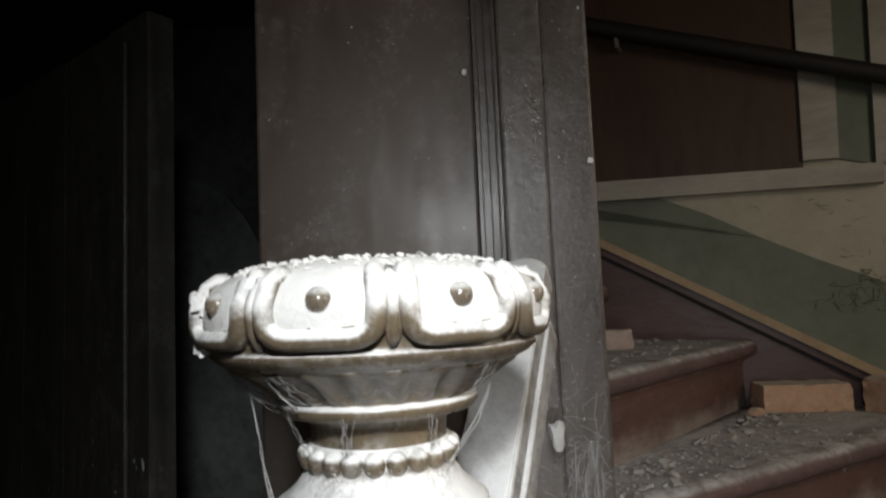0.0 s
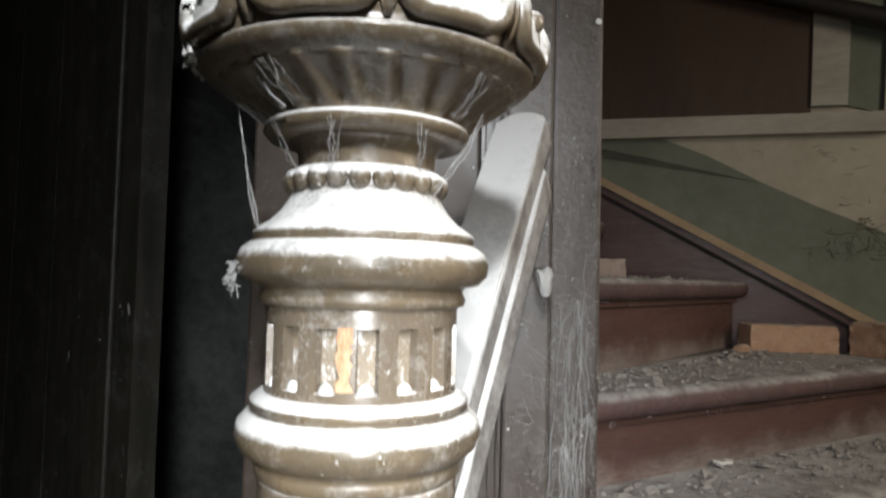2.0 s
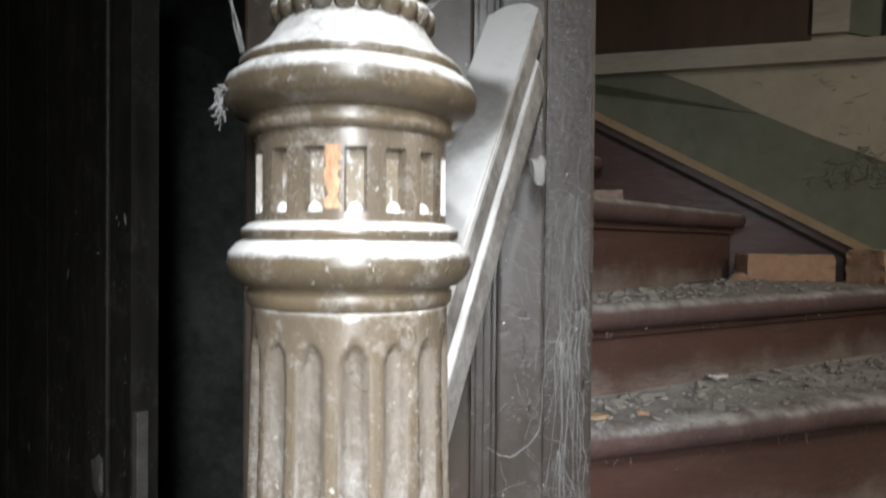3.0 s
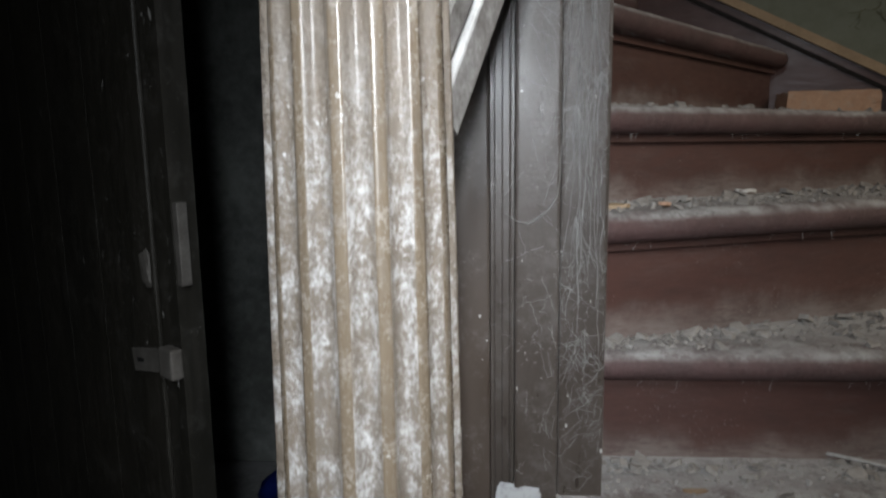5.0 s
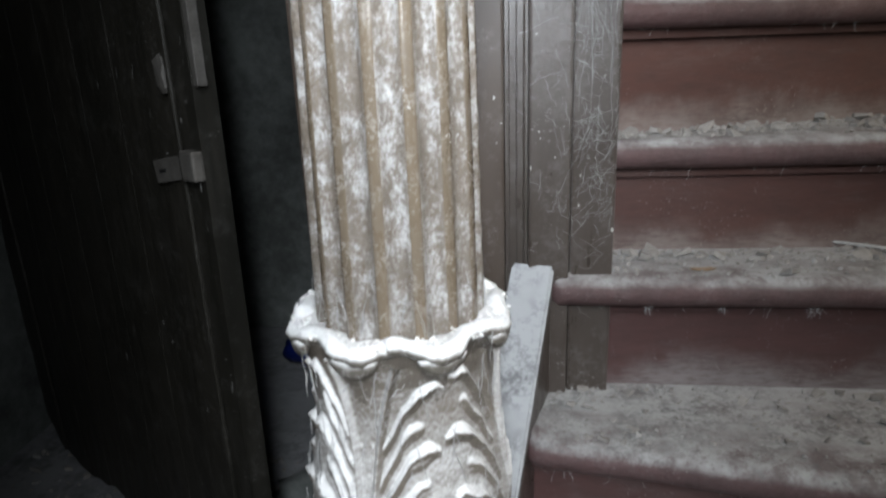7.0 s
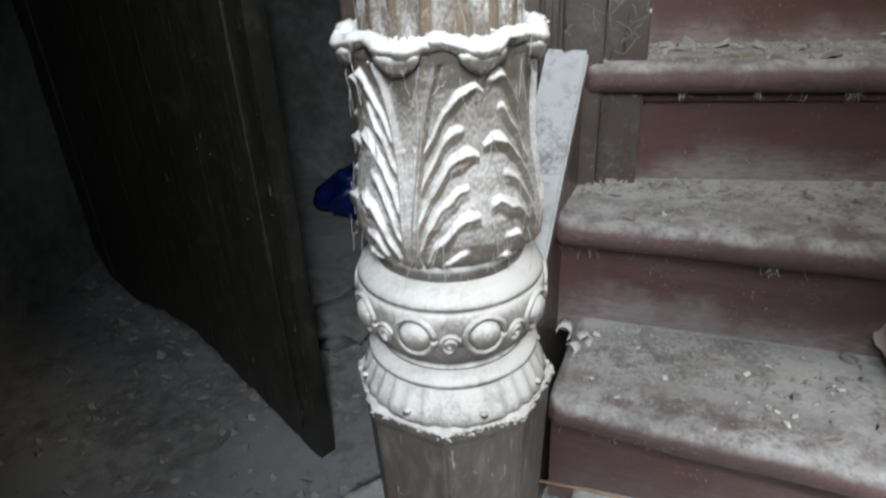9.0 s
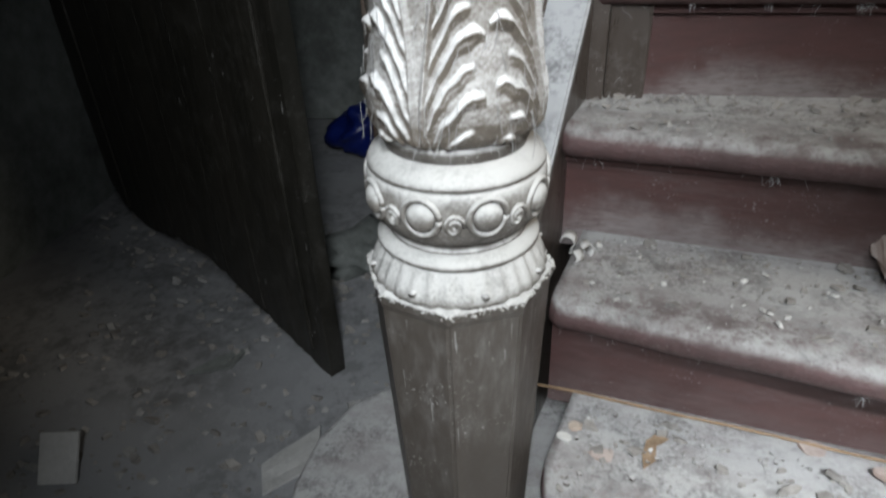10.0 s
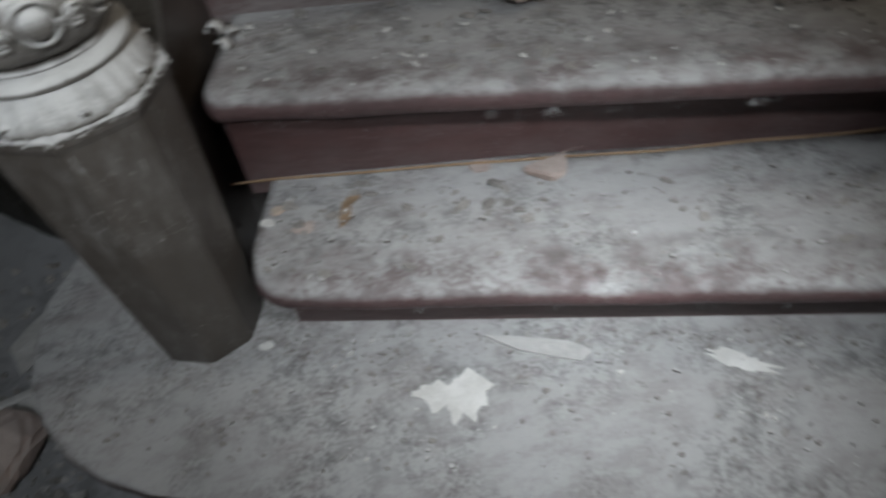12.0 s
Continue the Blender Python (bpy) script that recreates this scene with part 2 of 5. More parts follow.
M_DARK = mat("dark_handrail", (0.014, 0.011, 0.01), rough=0.6)
M_HOLE = mat("black_slot", (0.004, 0.004, 0.004), rough=0.9)


# ---- builders ----
def part(name, bm, material, parent=None, label="", smooth=False):
    me = bpy.data.meshes.new(name)
    bmesh.ops.recalc_face_normals(bm, faces=bm.faces)
    bm.to_mesh(me)
    bm.free()
    me.materials.append(material)
    if smooth:
        me.shade_smooth()
    ob = new(name, me)
    if parent:
        ob.parent = parent
    if label:
        tagged(ob, label)
    return ob


def empty(name, at=(0, 0, 0)):
    ob = new(name)
    ob.location = at
    ob.empty_display_size = 0.05
    bpy.context.view_layer.update()
    return ob


def ring_point(r, angle, z):
    a = radians(angle)
    return Vector((r * math.sin(a), -r * math.cos(a), z))


def lathe(profile, n=64, wave=None, sharp=False):
    """Turned form about z from (r, z) pairs; wave(r, z, degrees) may bend the radius."""
    bm = bmesh.new()
    rows = []
    for r, z in profile:
        row = []
        for i in range(n):
            a = 360 * i / n
            row.append(bm.verts.new(ring_point(wave(r, z, a) if wave else r, a, z)))
        rows.append(row)
    for a, b in zip(rows, rows[1:]):
        for i in range(n):
            j = (i + 1) % n
            bm.faces.new((a[i], a[j], b[j], b[i]))
    bm.faces.new(rows[0])
    bm.faces.new(rows[-1])
    return bm


def tube(bm, pts, radii, n=6, flat=1.0, up=Vector((0, 0, 1))):
    """A tapered rod through pts."""
    rows = []
    for i, p in enumerate(pts):
        t = (pts[min(i + 1, len(pts) - 1)] - pts[max(i - 1, 0)]).normalized()
        s = t.cross(up)
        if s.length < 1e-3:
            s = t.cross(Vector((1, 0, 0)))
        s.normalize()
        u = s.cross(t)
        rows.append([bm.verts.new(p + radii[i] * (math.cos(k * math.tau / n) * s + flat * math.sin(k * math.tau / n) * u)) for k in range(n)])
    for a, b in zip(rows, rows[1:]):
        for k in range(n):
            bm.faces.new((a[k], a[(k + 1) % n], b[(k + 1) % n], b[k]))
    bm.faces.new(rows[0])
    bm.faces.new(rows[-1])


def block(bm, lo, hi, m=None):
    vs = [bm.verts.new((x, y, z)) for x in (lo[0], hi[0]) for y in (lo[1], hi[1]) for z in (lo[2], hi[2])]
    for f in ((0, 1, 3, 2), (4, 6, 7, 5), (0, 4, 5, 1), (2, 3, 7, 6), (0, 2, 6, 4), (1, 5, 7, 3)):
        bm.faces.new([vs[i] for i in f])
    if m:
        bmesh.ops.transform(bm, matrix=m, verts=vs)
    return vs


def box(lo, hi, bevel=0.0, m=None, seg=2):
    bm = bmesh.new()
    block(bm, lo, hi)
    if bevel:
        bmesh.ops.bevel(bm, geom=bm.edges[:], offset=bevel, segments=seg, affect="EDGES", profile=0.6)
    if m:
        bmesh.ops.transform(bm, matrix=m, verts=bm.verts)
    return bm


def prism(outline, z0, z1, bevel=0.0):
    bm = bmesh.new()
    low = [bm.verts.new((x, y, z0)) for x, y in outline]
    top = [bm.verts.new((x, y, z1)) for x, y in outline]
    bm.faces.new(low), bm.faces.new(top)
    n = len(outline)
    for i in range(n):
        bm.faces.new((low[i], low[(i + 1) % n], top[(i + 1) % n], top[i]))
    if bevel:
        es = [e for e in bm.edges if abs(e.verts[0].co.z - e.verts[1].co.z) < 1e-5]
        bmesh.ops.bevel(bm, geom=es, offset=bevel, segments=3, affect="EDGES", profile=0.5)
    return bm


def lump(size, seed, rough=0.25, sub=2, square=0.75):
    """An angular broken lump of about the given size, resting on z = 0."""
    rnd = random.Random(seed)
    bm = bmesh.new()
    bmesh.ops.create_icosphere(bm, subdivisions=sub, radius=0.5)
    off = Vector((rnd.uniform(0, 50), rnd.uniform(0, 50), rnd.uniform(0, 50)))
    for v in bm.verts:
        d = v.co.normalized()
        box_r = 0.5 / max(abs(d.x), abs(d.y), abs(d.z)) ** square
        v.co = d * box_r * (1 + rough * noise.noise(d * 1.7 + off) + 0.4 * rough * noise.noise(d * 5 + off))
        v.co = Vector((v.co.x * size[0], v.co.y * size[1], v.co.z * size[2]))
    low = min(v.co.z for v in bm.verts)
    for v in bm.verts:
        v.co.z = max(v.co.z - low - 0.06 * size[2], 0)
    return bm


def chunk(size, seed):
    """A broken lump with flat faces and softened edges, resting on z = 0."""
    rnd = random.Random(seed)
    bm = bmesh.new()
    for k in range(17):
        d = Vector((rnd.gauss(0, 1), rnd.gauss(0, 1), rnd.gauss(0, 1))).normalized()
        bm.verts.new((d.x * size[0] * 0.55, d.y * size[1] * 0.55, max(d.z, -0.55) * size[2] * 0.6))
    bmesh.ops.convex_hull(bm, input=bm.verts)
    bmesh.ops.delete(bm, geom=[v for v in bm.verts if not v.link_faces], context="VERTS")
    bmesh.ops.dissolve_limit(bm, angle_limit=0.3, verts=bm.verts, edges=bm.edges)
    bmesh.ops.bevel(bm, geom=bm.edges[:], offset=min(size) * 0.09, segments=3, affect="EDGES")
    for v in bm.verts:
        v.co += v.co.normalized() * min(size) * 0.07 * noise.noise(v.co * (2.5 / min(size)) + Vector((seed, 0, 0)))
    low = min(v.co.z for v in bm.verts)
    bmesh.ops.translate(bm, verts=bm.verts, vec=(0, 0, -low - 0.002))
    return bm


def flake(bm, at, size, rnd, thick=0.12):
    """A small crooked chip."""
    k = rnd.randint(4, 6)
    a0 = rnd.uniform(0, 6.3)
    tilt = Vector((rnd.uniform(-0.5, 0.5), rnd.uniform(-0.5, 0.5), 0))
    low, top = [], []
    for i in range(k):
        a = a0 + i * math.tau / k + rnd.uniform(-0.3, 0.3)
        r = size * rnd.uniform(0.5, 1.1)
        x, y = r * math.cos(a), r * 0.75 * math.sin(a)
        dz = tilt.x * x + tilt.y * y
        low.append(bm.verts.new((at[0] + x, at[1] + y, at[2] + dz)))
        top.append(bm.verts.new((at[0] + x * 0.85, at[1] + y * 0.85, at[2] + dz + size * thick * rnd.uniform(0.6, 1.8))))
    bm.faces.new(low), bm.faces.new(top)
    for i in range(k):
        bm.faces.new((low[i], low[(i + 1) % k], top[(i + 1) % k], top[i]))


# ---- the setting ----
FLOOR_Z = -0.03
bm = bmesh.new()
bmesh.ops.create_grid(bm, x_segments=90, y_segments=110, size=1)
for v in bm.verts:
    v.co.x, v.co.y = 0.3 + v.co.x * 1.75, 0.9 + v.co.y * 2.6
    v.co.z = FLOOR_Z + 0.012 * noise.noise(Vector((v.co.x * 3, v.co.y * 3, 1))) + 0.005 * noise.noise(Vector((v.co.x * 11, v.co.y * 11, 4))) - 0.004
tagged(part("floor", bm, M_FLOOR, smooth=True), "grey cement floor under dust and rubble", "floor", kind="structure")


def wall(name, p, q, z0, z1, material, label, thick=0.12, inward=1):
    """An upright slab from p to q; its thickness goes to the left of that way (inward -1: right)."""
    a, b = Vector((*p, 0)), Vector((*q, 0))
    d = b - a
    ang = math.atan2(d.y, d.x)
    m = Matrix.Translation(a) @ Matrix.Rotation(ang, 4, "Z")
    bm = box((0, 0, z0), (d.length, thick * inward, z1), 0, m)
    return tagged(part(name, bm, material), label, "wall", kind="structure")


wall("wall_west", (-1.38, -1.6), (-1.38, 3.4), -0.1, 3.2, M_WALL, "grey rough plaster wall, dark and dirty")
wall("wall_south", (-1.5, -1.6), (2.0, -1.6), -0.1, 3.2, M_WALL, "grey plaster wall behind the entrance", inward=-1)
wall("wall_back", (-1.5, 3.3), (0.6, 3.3), -0.1, 3.2, M_WALL, "dim grey plaster wall of the back room")
WALL_A, WALL_B = Vector((0.3, 2.208, 0)), Vector((1.75, 1.537, 0))
wall("wall_stair", WALL_A[:2], WALL_B[:2], 0, 3.2, M_CREAM, "stained cream plaster wall round the winding stair")
wall("wall_void", (0.3, 2.21), (0.3, 3.4), -0.1, 3.2, M_WALL, "plaster wall behind the stair", inward=-1)
# outer wall with the window opening
bm = bmesh.new()
for lo, hi in (((1.75, -1.6, -0.1), (1.9, 1.66, 1.6)), ((1.75, -1.6, 2.5), (1.9, 1.66, 3.2)), ((1.75, -1.6, 1.6), (1.9, -0.15, 2.5)), ((1.75, 0.55, 1.6), (1.9, 1.66, 2.5))):
    block(bm, lo, hi)
tagged(part("wall_east", bm, M_CREAM), "cream plaster outer wall with a window opening", "wall", kind="structure")
tagged(part("ceiling", box((-1.6, -1.8, 3.2), (2.1, 3.5, 3.3)), M_WALL), "grey plaster ceiling", "ceiling", kind="structure")

# frame of the stair wall: along, out of the wall, up
W_DIR = (WALL_B - WALL_A).normalized()
W_OUT = Vector((W_DIR.y, -W_DIR.x, 0)).normalized()
WALL_M = Matrix((W_DIR, -W_OUT, Vector((0, 0, 1)))).transposed().to_4x4()
WALL_M.translation = WALL_A


def on_wall(x):
    """Distance along the stair wall for a world x."""
    return (x - WALL_A.x) / W_DIR.x


def wall_poly(name, pts, proud, material, label, category, kind="structure"):
    """A flat piece on the stair wall from (world x, z) corners, standing proud by that much."""
    bm = bmesh.new()
    back = [bm.verts.new((on_wall(x), 0.002, z)) for x, z in pts]
    front = [bm.verts.new((on_wall(x), -proud, z)) for x, z in pts]
    n = len(pts)
    bm.faces.new(back), bm.faces.new(front)
    for i in range(n):
        bm.faces.new((back[i], back[(i + 1) % n], front[(i + 1) % n], front[i]))
    bmesh.ops.transform(bm, matrix=WALL_M, verts=bm.verts)
    return tagged(part(name, bm, material), label, category, kind=kind)


def strip_z(x):
    return 1.858 - 0.63 * (x - 0.604)


wall_poly("dado_paint", [(0.31, 1.986), (0.78, 1.967), (0.9, 1.905), (1.034, 1.818), (1.16, 1.745), (1.3, 1.673), (1.5, 1.58), (1.74, 1.46), (1.74, strip_z(1.74)), (0.31, strip_z(0.31))], 0.003, M_GREEN, "sage green painted dado on the stair wall", "paint")
wall_poly("trim_ledge", [(0.31, 2.052), (1.312, 1.998), (1.312, 1.944), (0.31, 1.987)], 0.035, M_LEDGE, "chipped white wooden ledge across the stair wall", "trim")
wall_poly("wall_panel", [(0.31, 2.05), (1.142, 2.007), (1.17, 3.19), (0.31, 3.19)], 0.012, M_BOARD, "dark brown hardboard sheet above the ledge", "panel")
wall_poly("trim_upright", [(1.142, 2.03), (1.222, 2.026), (1.26, 3.19), (1.17, 3.19)], 0.022, M_LEDGE, "chipped white upright batten", "trim")
wall_poly("trim_dark_upright", [(1.223, 2.026), (1.298, 2.0), (1.34, 3.19), (1.261, 3.19)], 0.008, M_GREEN, "grey-green recessed upright", "trim")
wall_poly("trim_corner_upright", [(1.299, 2.0), (1.39, 2.0), (1.43, 3.19), (1.341, 3.19)], 0.022, M_LEDGE, "chipped cream upright batten", "trim")
wall_poly("trim_strip", [(0.31, strip_z(0.31)), (1.74, strip_z(1.74)), (1.74, strip_z(1.74) - 0.026), (0.31, strip_z(0.31) - 0.026)], 0.05, M_STRIP, "pale pine strip along the wall string", "trim")
wall_poly("wall_string", [(0.31, strip_z(0.31) - 0.027), (1.74, strip_z(1.74) - 0.027), (1.74, 0.5), (0.31, 0.9)], 0.04, M_RISER, "dark maroon painted wall string", "stair string")
wall_poly("wall_string_bead", [(0.31, strip_z(0.31) - 0.05), (1.74, strip_z(1.74) - 0.05), (1.74, strip_z(1.74) - 0.062), (0.31, strip_z(0.31) - 0.062)], 0.046, M_COVE, "thin dark bead along the wall string", "trim")

# wall handrail, dark
bm = bmesh.new()
rail_pts = []
for x in (0.33, 0.63, 0.86, 1.14, 1.34, 1.6):
    z = 2.538 - 0.45 * (x - 0.634)
    q = WALL_A + W_DIR * on_wall(x) + W_OUT * 0.07
    rail_pts.append(Vector((q.x, q.y, z)))
tube(bm, rail_pts, [0.021] * len(rail_pts), 10, 1.2)
handrail = tagged(part("wall_handrail", bm, M_DARK, smooth=True), "dark round handrail along the stair wall", "handrail")
for x in (0.7, 1.45):
    q = WALL_A + W_DIR * on_wall(x)
    bm = bmesh.new()
    zz = 2.538 - 0.45 * (x - 0.634)
    tube(bm, [Vector((q.x, q.y, zz - 0.05)) + W_OUT * 0.0, Vector((q.x, q.y, zz - 0.05)) + W_OUT * 0.06, Vector((q.x, q.y, zz - 0.01)) + W_OUT * 0.07], [0.008] * 3, 6)
    part("bracket", bm, M_METAL, handrail)

# mould on the plaster: wandering, branching veins and blots
rnd = random.Random(4)
bm = bmesh.new()


def vein(x, z, heading, steps, width, depth):
    edge_l, edge_r = [], []
    for k in range(steps):
        heading += rnd.gauss(0, 0.5)
        heading *= 0.9
        step_len = rnd.uniform(0.005, 0.011)
        x, z = x + step_len * math.cos(heading), z + step_len * math.sin(heading)
        w = width * rnd.uniform(0.4, 1.5) * (1 - 0.7 * k / steps)
        nx, nz = -math.sin(heading) * w, math.cos(heading) * w
        edge_l.append(bm.verts.new((on_wall(x) + nx, -0.0045, z + nz)))
        edge_r.append(bm.verts.new((on_wall(x) - nx, -0.0045, z - nz)))
        if depth and rnd.random() < 0.3:
            vein(x, z, heading + rnd.choice((-1, 1)) * rnd.uniform(0.6, 1.2), max(steps // 2, 3), width * 0.7, depth - 1)
    for k in range(steps - 1):
        bm.faces.new((edge_l[k], edge_r[k], edge_r[k + 1], edge_l[k + 1]))


for cx, cz, sx, sz, n in ((1.24, 1.70, 0.06, 0.03, 16), (1.33, 1.65, 0.06, 0.04, 14), (1.27, 1.76, 0.05, 0.015, 6), (1.05, 1.9, 0.05, 0.03, 5), (1.22, 1.88, 0.06, 0.03, 6)):
    small = n < 10
    for i in range(n):
        vein(rnd.gauss(cx, sx), rnd.gauss(cz, sz), rnd.gauss(-0.2, 0.5), rnd.randint(3, 5 if small else 11), 0.0008 if small else 0.0017, 0 if small else 2)
bmesh.ops.transform(bm, matrix=WALL_M, verts=bm.verts)
tagged(part("mould_stain", bm, M_STAIN), "dark mould stains on the plaster", "stain", kind="stuff")

# ---- the stair ----
# level, left end of the nosing, right end of the nosing
STEPS = [
    (0.31, (0.140, 0.312), (1.74, -0.18)),
    (0.49, (0.157, 0.478), (1.74, 0.03)),
    (0.66, (0.166, 0.638), (1.74, 0.31)),
    (0.835, (0.206, 0.752), (1.74, 0.69)),
    (1.005, (0.286, 0.842), (1.74, 0.84)),
    (1.195, (0.286, 0.843), (1.66, 1.36)),
    (1.348, (0.300, 0.968), (1.36, 1.58)),
    (1.53, (0.300, 1.06), (0.955, 1.79)),
    (1.70, (0.300, 1.62), (0.58, 1.90)),
]
TREAD, OVER = 0.044, 0.044


def tread_mesh(level, left, right, back_l, back_r, rounded, seed):
    """A board with a worn half-round nosing; its depth runs to the riser of the next step."""
    a, b = Vector((*left, 0)), Vector((*right, 0))
    way = (b - a).normalized()
    inw = Vector((-way.y, way.x, 0))
    length = (b - a).length
    bm = bmesh.new()
    worn = bm.verts.layers.float.new("scuff")
    r = TREAD / 2
    n = 40
    rows = []
    for i in range(n + 1):
        u = (i / n) ** 1.3
        s = u * length
        depth = back_l + (back_r - back_l) * u
        cut = rounded - math.sqrt(max(rounded ** 2 - (rounded - s) ** 2, 0)) if s < rounded else 0
        wear = 0.004 * noise.noise(Vector((s * 9, seed, 0))) + 0.002 * noise.noise(Vector((s * 40, seed, 3)))
        sec = [(depth, -TREAD, 0), (cut + r, -TREAD, 0)]
        for k in range(1, 7):
            ang = -math.pi / 2 + k * math.pi / 6.5
            sec.append((cut + r - r * math.cos(ang) + wear, -r + r * math.sin(ang), 0.85))
        reach = cut + r + 0.012
        sec += [(reach, 0.0005 * noise.noise(Vector((s * 20, seed, 8))), 1.0), (min(reach + 0.03, depth * 0.8), -0.0005, 0.75), (min(reach + 0.065, depth * 0.85), -0.001, 0.0), (depth * 0.9, -0.002, 0), (depth, 0, 0)]
        row = []
        for d, z, bare in sec:
            v = bm.verts.new(a + way * s + inw * d + Vector((0, 0, level + z)))
            v[worn] = bare
            row.append(v)
        rows.append(row)
    m = len(rows[0])
    for p, q in zip(rows, rows[1:]):
        for k in range(m):
            bm.faces.new((p[k], p[(k + 1) % m], q[(k + 1) % m], q[k]))
    bm.faces.new(rows[0]), bm.faces.new(rows[-1])
    return bm


def slab_between(left, right, off0, off1, z0, z1, start=0.0):
    a, b = Vector((*left, 0)), Vector((*right, 0))
    way = (b - a).normalized()
    m = Matrix.Translation(a) @ Matrix.Rotation(math.atan2(way.y, way.x), 4, "Z")
    return box((start, off0, z0), ((b - a).length, off1, z1), 0, m)


LABELS = ["worn maroon stair tread under pale dust", "worn maroon winder tread covered in dust and crumbs"]
levels = [0.155] + [s[0] for s in STEPS]
for i, (level, left, right) in enumerate(STEPS):
    step = empty("stair_step", (left[0], left[1], levels[i]))
    tagged(step, LABELS[i > 2], "stair step", "steps of the winding stair")
    if i + 1 < len(STEPS):
        nl, nr = STEPS[i + 1][1], STEPS[i + 1][2]
        a, b = Vector(left), Vector(right)
        way = (b - a).normalized()
        inw = Vector((-way.y, way.x))
        bl, br = max((Vector(nl) - a) @ inw, 0.02) + OVER + 0.03, max((Vector(nr) - a) @ inw, 0.02) + OVER + 0.06
    else:
        bl, br = 0.3, 0.3
    ob = part("tread", tread_mesh(level, left, right, bl, br, 0.06 if i == 0 else 0.012, i), M_TREAD, None, smooth=True)
    inv = Matrix.Translation(-step.location)
    ob.data.transform(inv)
    ob.parent = step
    start = 0.03 if i == 0 else 0.0
    over = OVER + (0.02 if i == 0 else 0.008 if i == 1 else 0)
    r_end = (right[0], right[1] + 0.11) if i == 1 else right
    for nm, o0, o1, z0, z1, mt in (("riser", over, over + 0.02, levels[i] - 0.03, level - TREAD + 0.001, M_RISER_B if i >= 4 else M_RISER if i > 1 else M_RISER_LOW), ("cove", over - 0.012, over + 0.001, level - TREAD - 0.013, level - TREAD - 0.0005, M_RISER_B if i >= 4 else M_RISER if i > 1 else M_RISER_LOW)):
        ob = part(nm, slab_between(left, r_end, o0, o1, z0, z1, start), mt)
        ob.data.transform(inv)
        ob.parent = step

# the lowest step: a curtail plate with a rounded end under the newel post
OUTLINE = [(1.74, -0.45), (0.75, -0.09), (0.27, 0.055), (0.13, 0.098), (0.04, 0.130), (-0.03, 0.160), (-0.1, 0.203), (-0.15, 0.25), (-0.187, 0.312), (-0.207, 0.375), (-0.216, 0.44), (-0.206, 0.53), (-0.165, 0.62), (-0.09, 0.68), (0.02, 0.71), (0.2, 0.71), (1.74, 0.3)]
step = tagged(empty("stair_step", (0, 0.4, FLOOR_Z)), "broad dusty bottom step with a rounded end", "stair step", "steps of the winding stair")
bm = prism(OUTLINE, 0.117, 0.155, 0.012)
ob = part("tread", bm, M_TREAD, None)
ob.data.transform(Matrix.Translation(-step.location)), setattr(ob, "parent", step)
cx, cy = 0.3, 0.45
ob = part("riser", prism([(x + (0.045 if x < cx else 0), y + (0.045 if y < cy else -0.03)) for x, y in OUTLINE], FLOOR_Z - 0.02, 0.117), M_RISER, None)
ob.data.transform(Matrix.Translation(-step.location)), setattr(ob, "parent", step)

# open string: sloping white cap between newel and stair post
S0, S1 = Vector((0.082, 0.44, 0)), Vector((0.183, 0.768, 0))
s_way = (S1 - S0).normalized()
S_LEN = (S1 - S0).length
S_M = Matrix.Translation(S0) @ Matrix.Rotation(math.atan2(s_way.y, s_way.x), 4, "Z")
string = tagged(empty("stair_string", (S0.x, S0.y, 0.135)), "short sloping stair string with a dusty white cap", "stair string")


def string_piece(name, profile, half, material, bevel):
    bm = bmesh.new()
    l = [bm.verts.new((x, -half, z)) for x, z in profile]
    r = [bm.verts.new((x, half, z)) for x, z in profile]
    n = len(profile)
    bm.faces.new(l), bm.faces.new(r)
    for i in range(n):
        bm.faces.new((l[i], l[(i + 1) % n], r[(i + 1) % n], r[i]))
    if bevel:
        bmesh.ops.bevel(bm, geom=bm.edges[:], offset=bevel, segments=2, affect="EDGES")
    bmesh.ops.transform(bm, matrix=Matrix.Translation(-Vector((S0.x, S0.y, 0.135))) @ S_M, verts=bm.verts)
    return part(name, bm, material, string)


Z0 = 0.852 - 1.17 * S_LEN
string_piece("board", [(0, 0.13), (S_LEN, 0.13), (S_LEN, 0.832), (0, Z0 - 0.02)], 0.024, M_POST, 0)
string_piece("cap", [(0, Z0 - 0.02), (S_LEN, 0.832), (S_LEN, 0.854), (0, Z0 + 0.002)], 0.029, M_FIN, 0.003)

# the stair post, pilaster and panel
post = tagged(empty("stair_post", (0.22, 0.85, 0)), "tall dark brown painted stair post with cobwebs", "post")
L = -Vector((0.22, 0.85, 0))


def post_part(name, lo, hi, bevel, material, label=""):
    bm = box(lo, hi, bevel)
    bmesh.ops.translate(bm, verts=bm.verts, vec=L)
    return part(name, bm, material, post, label)


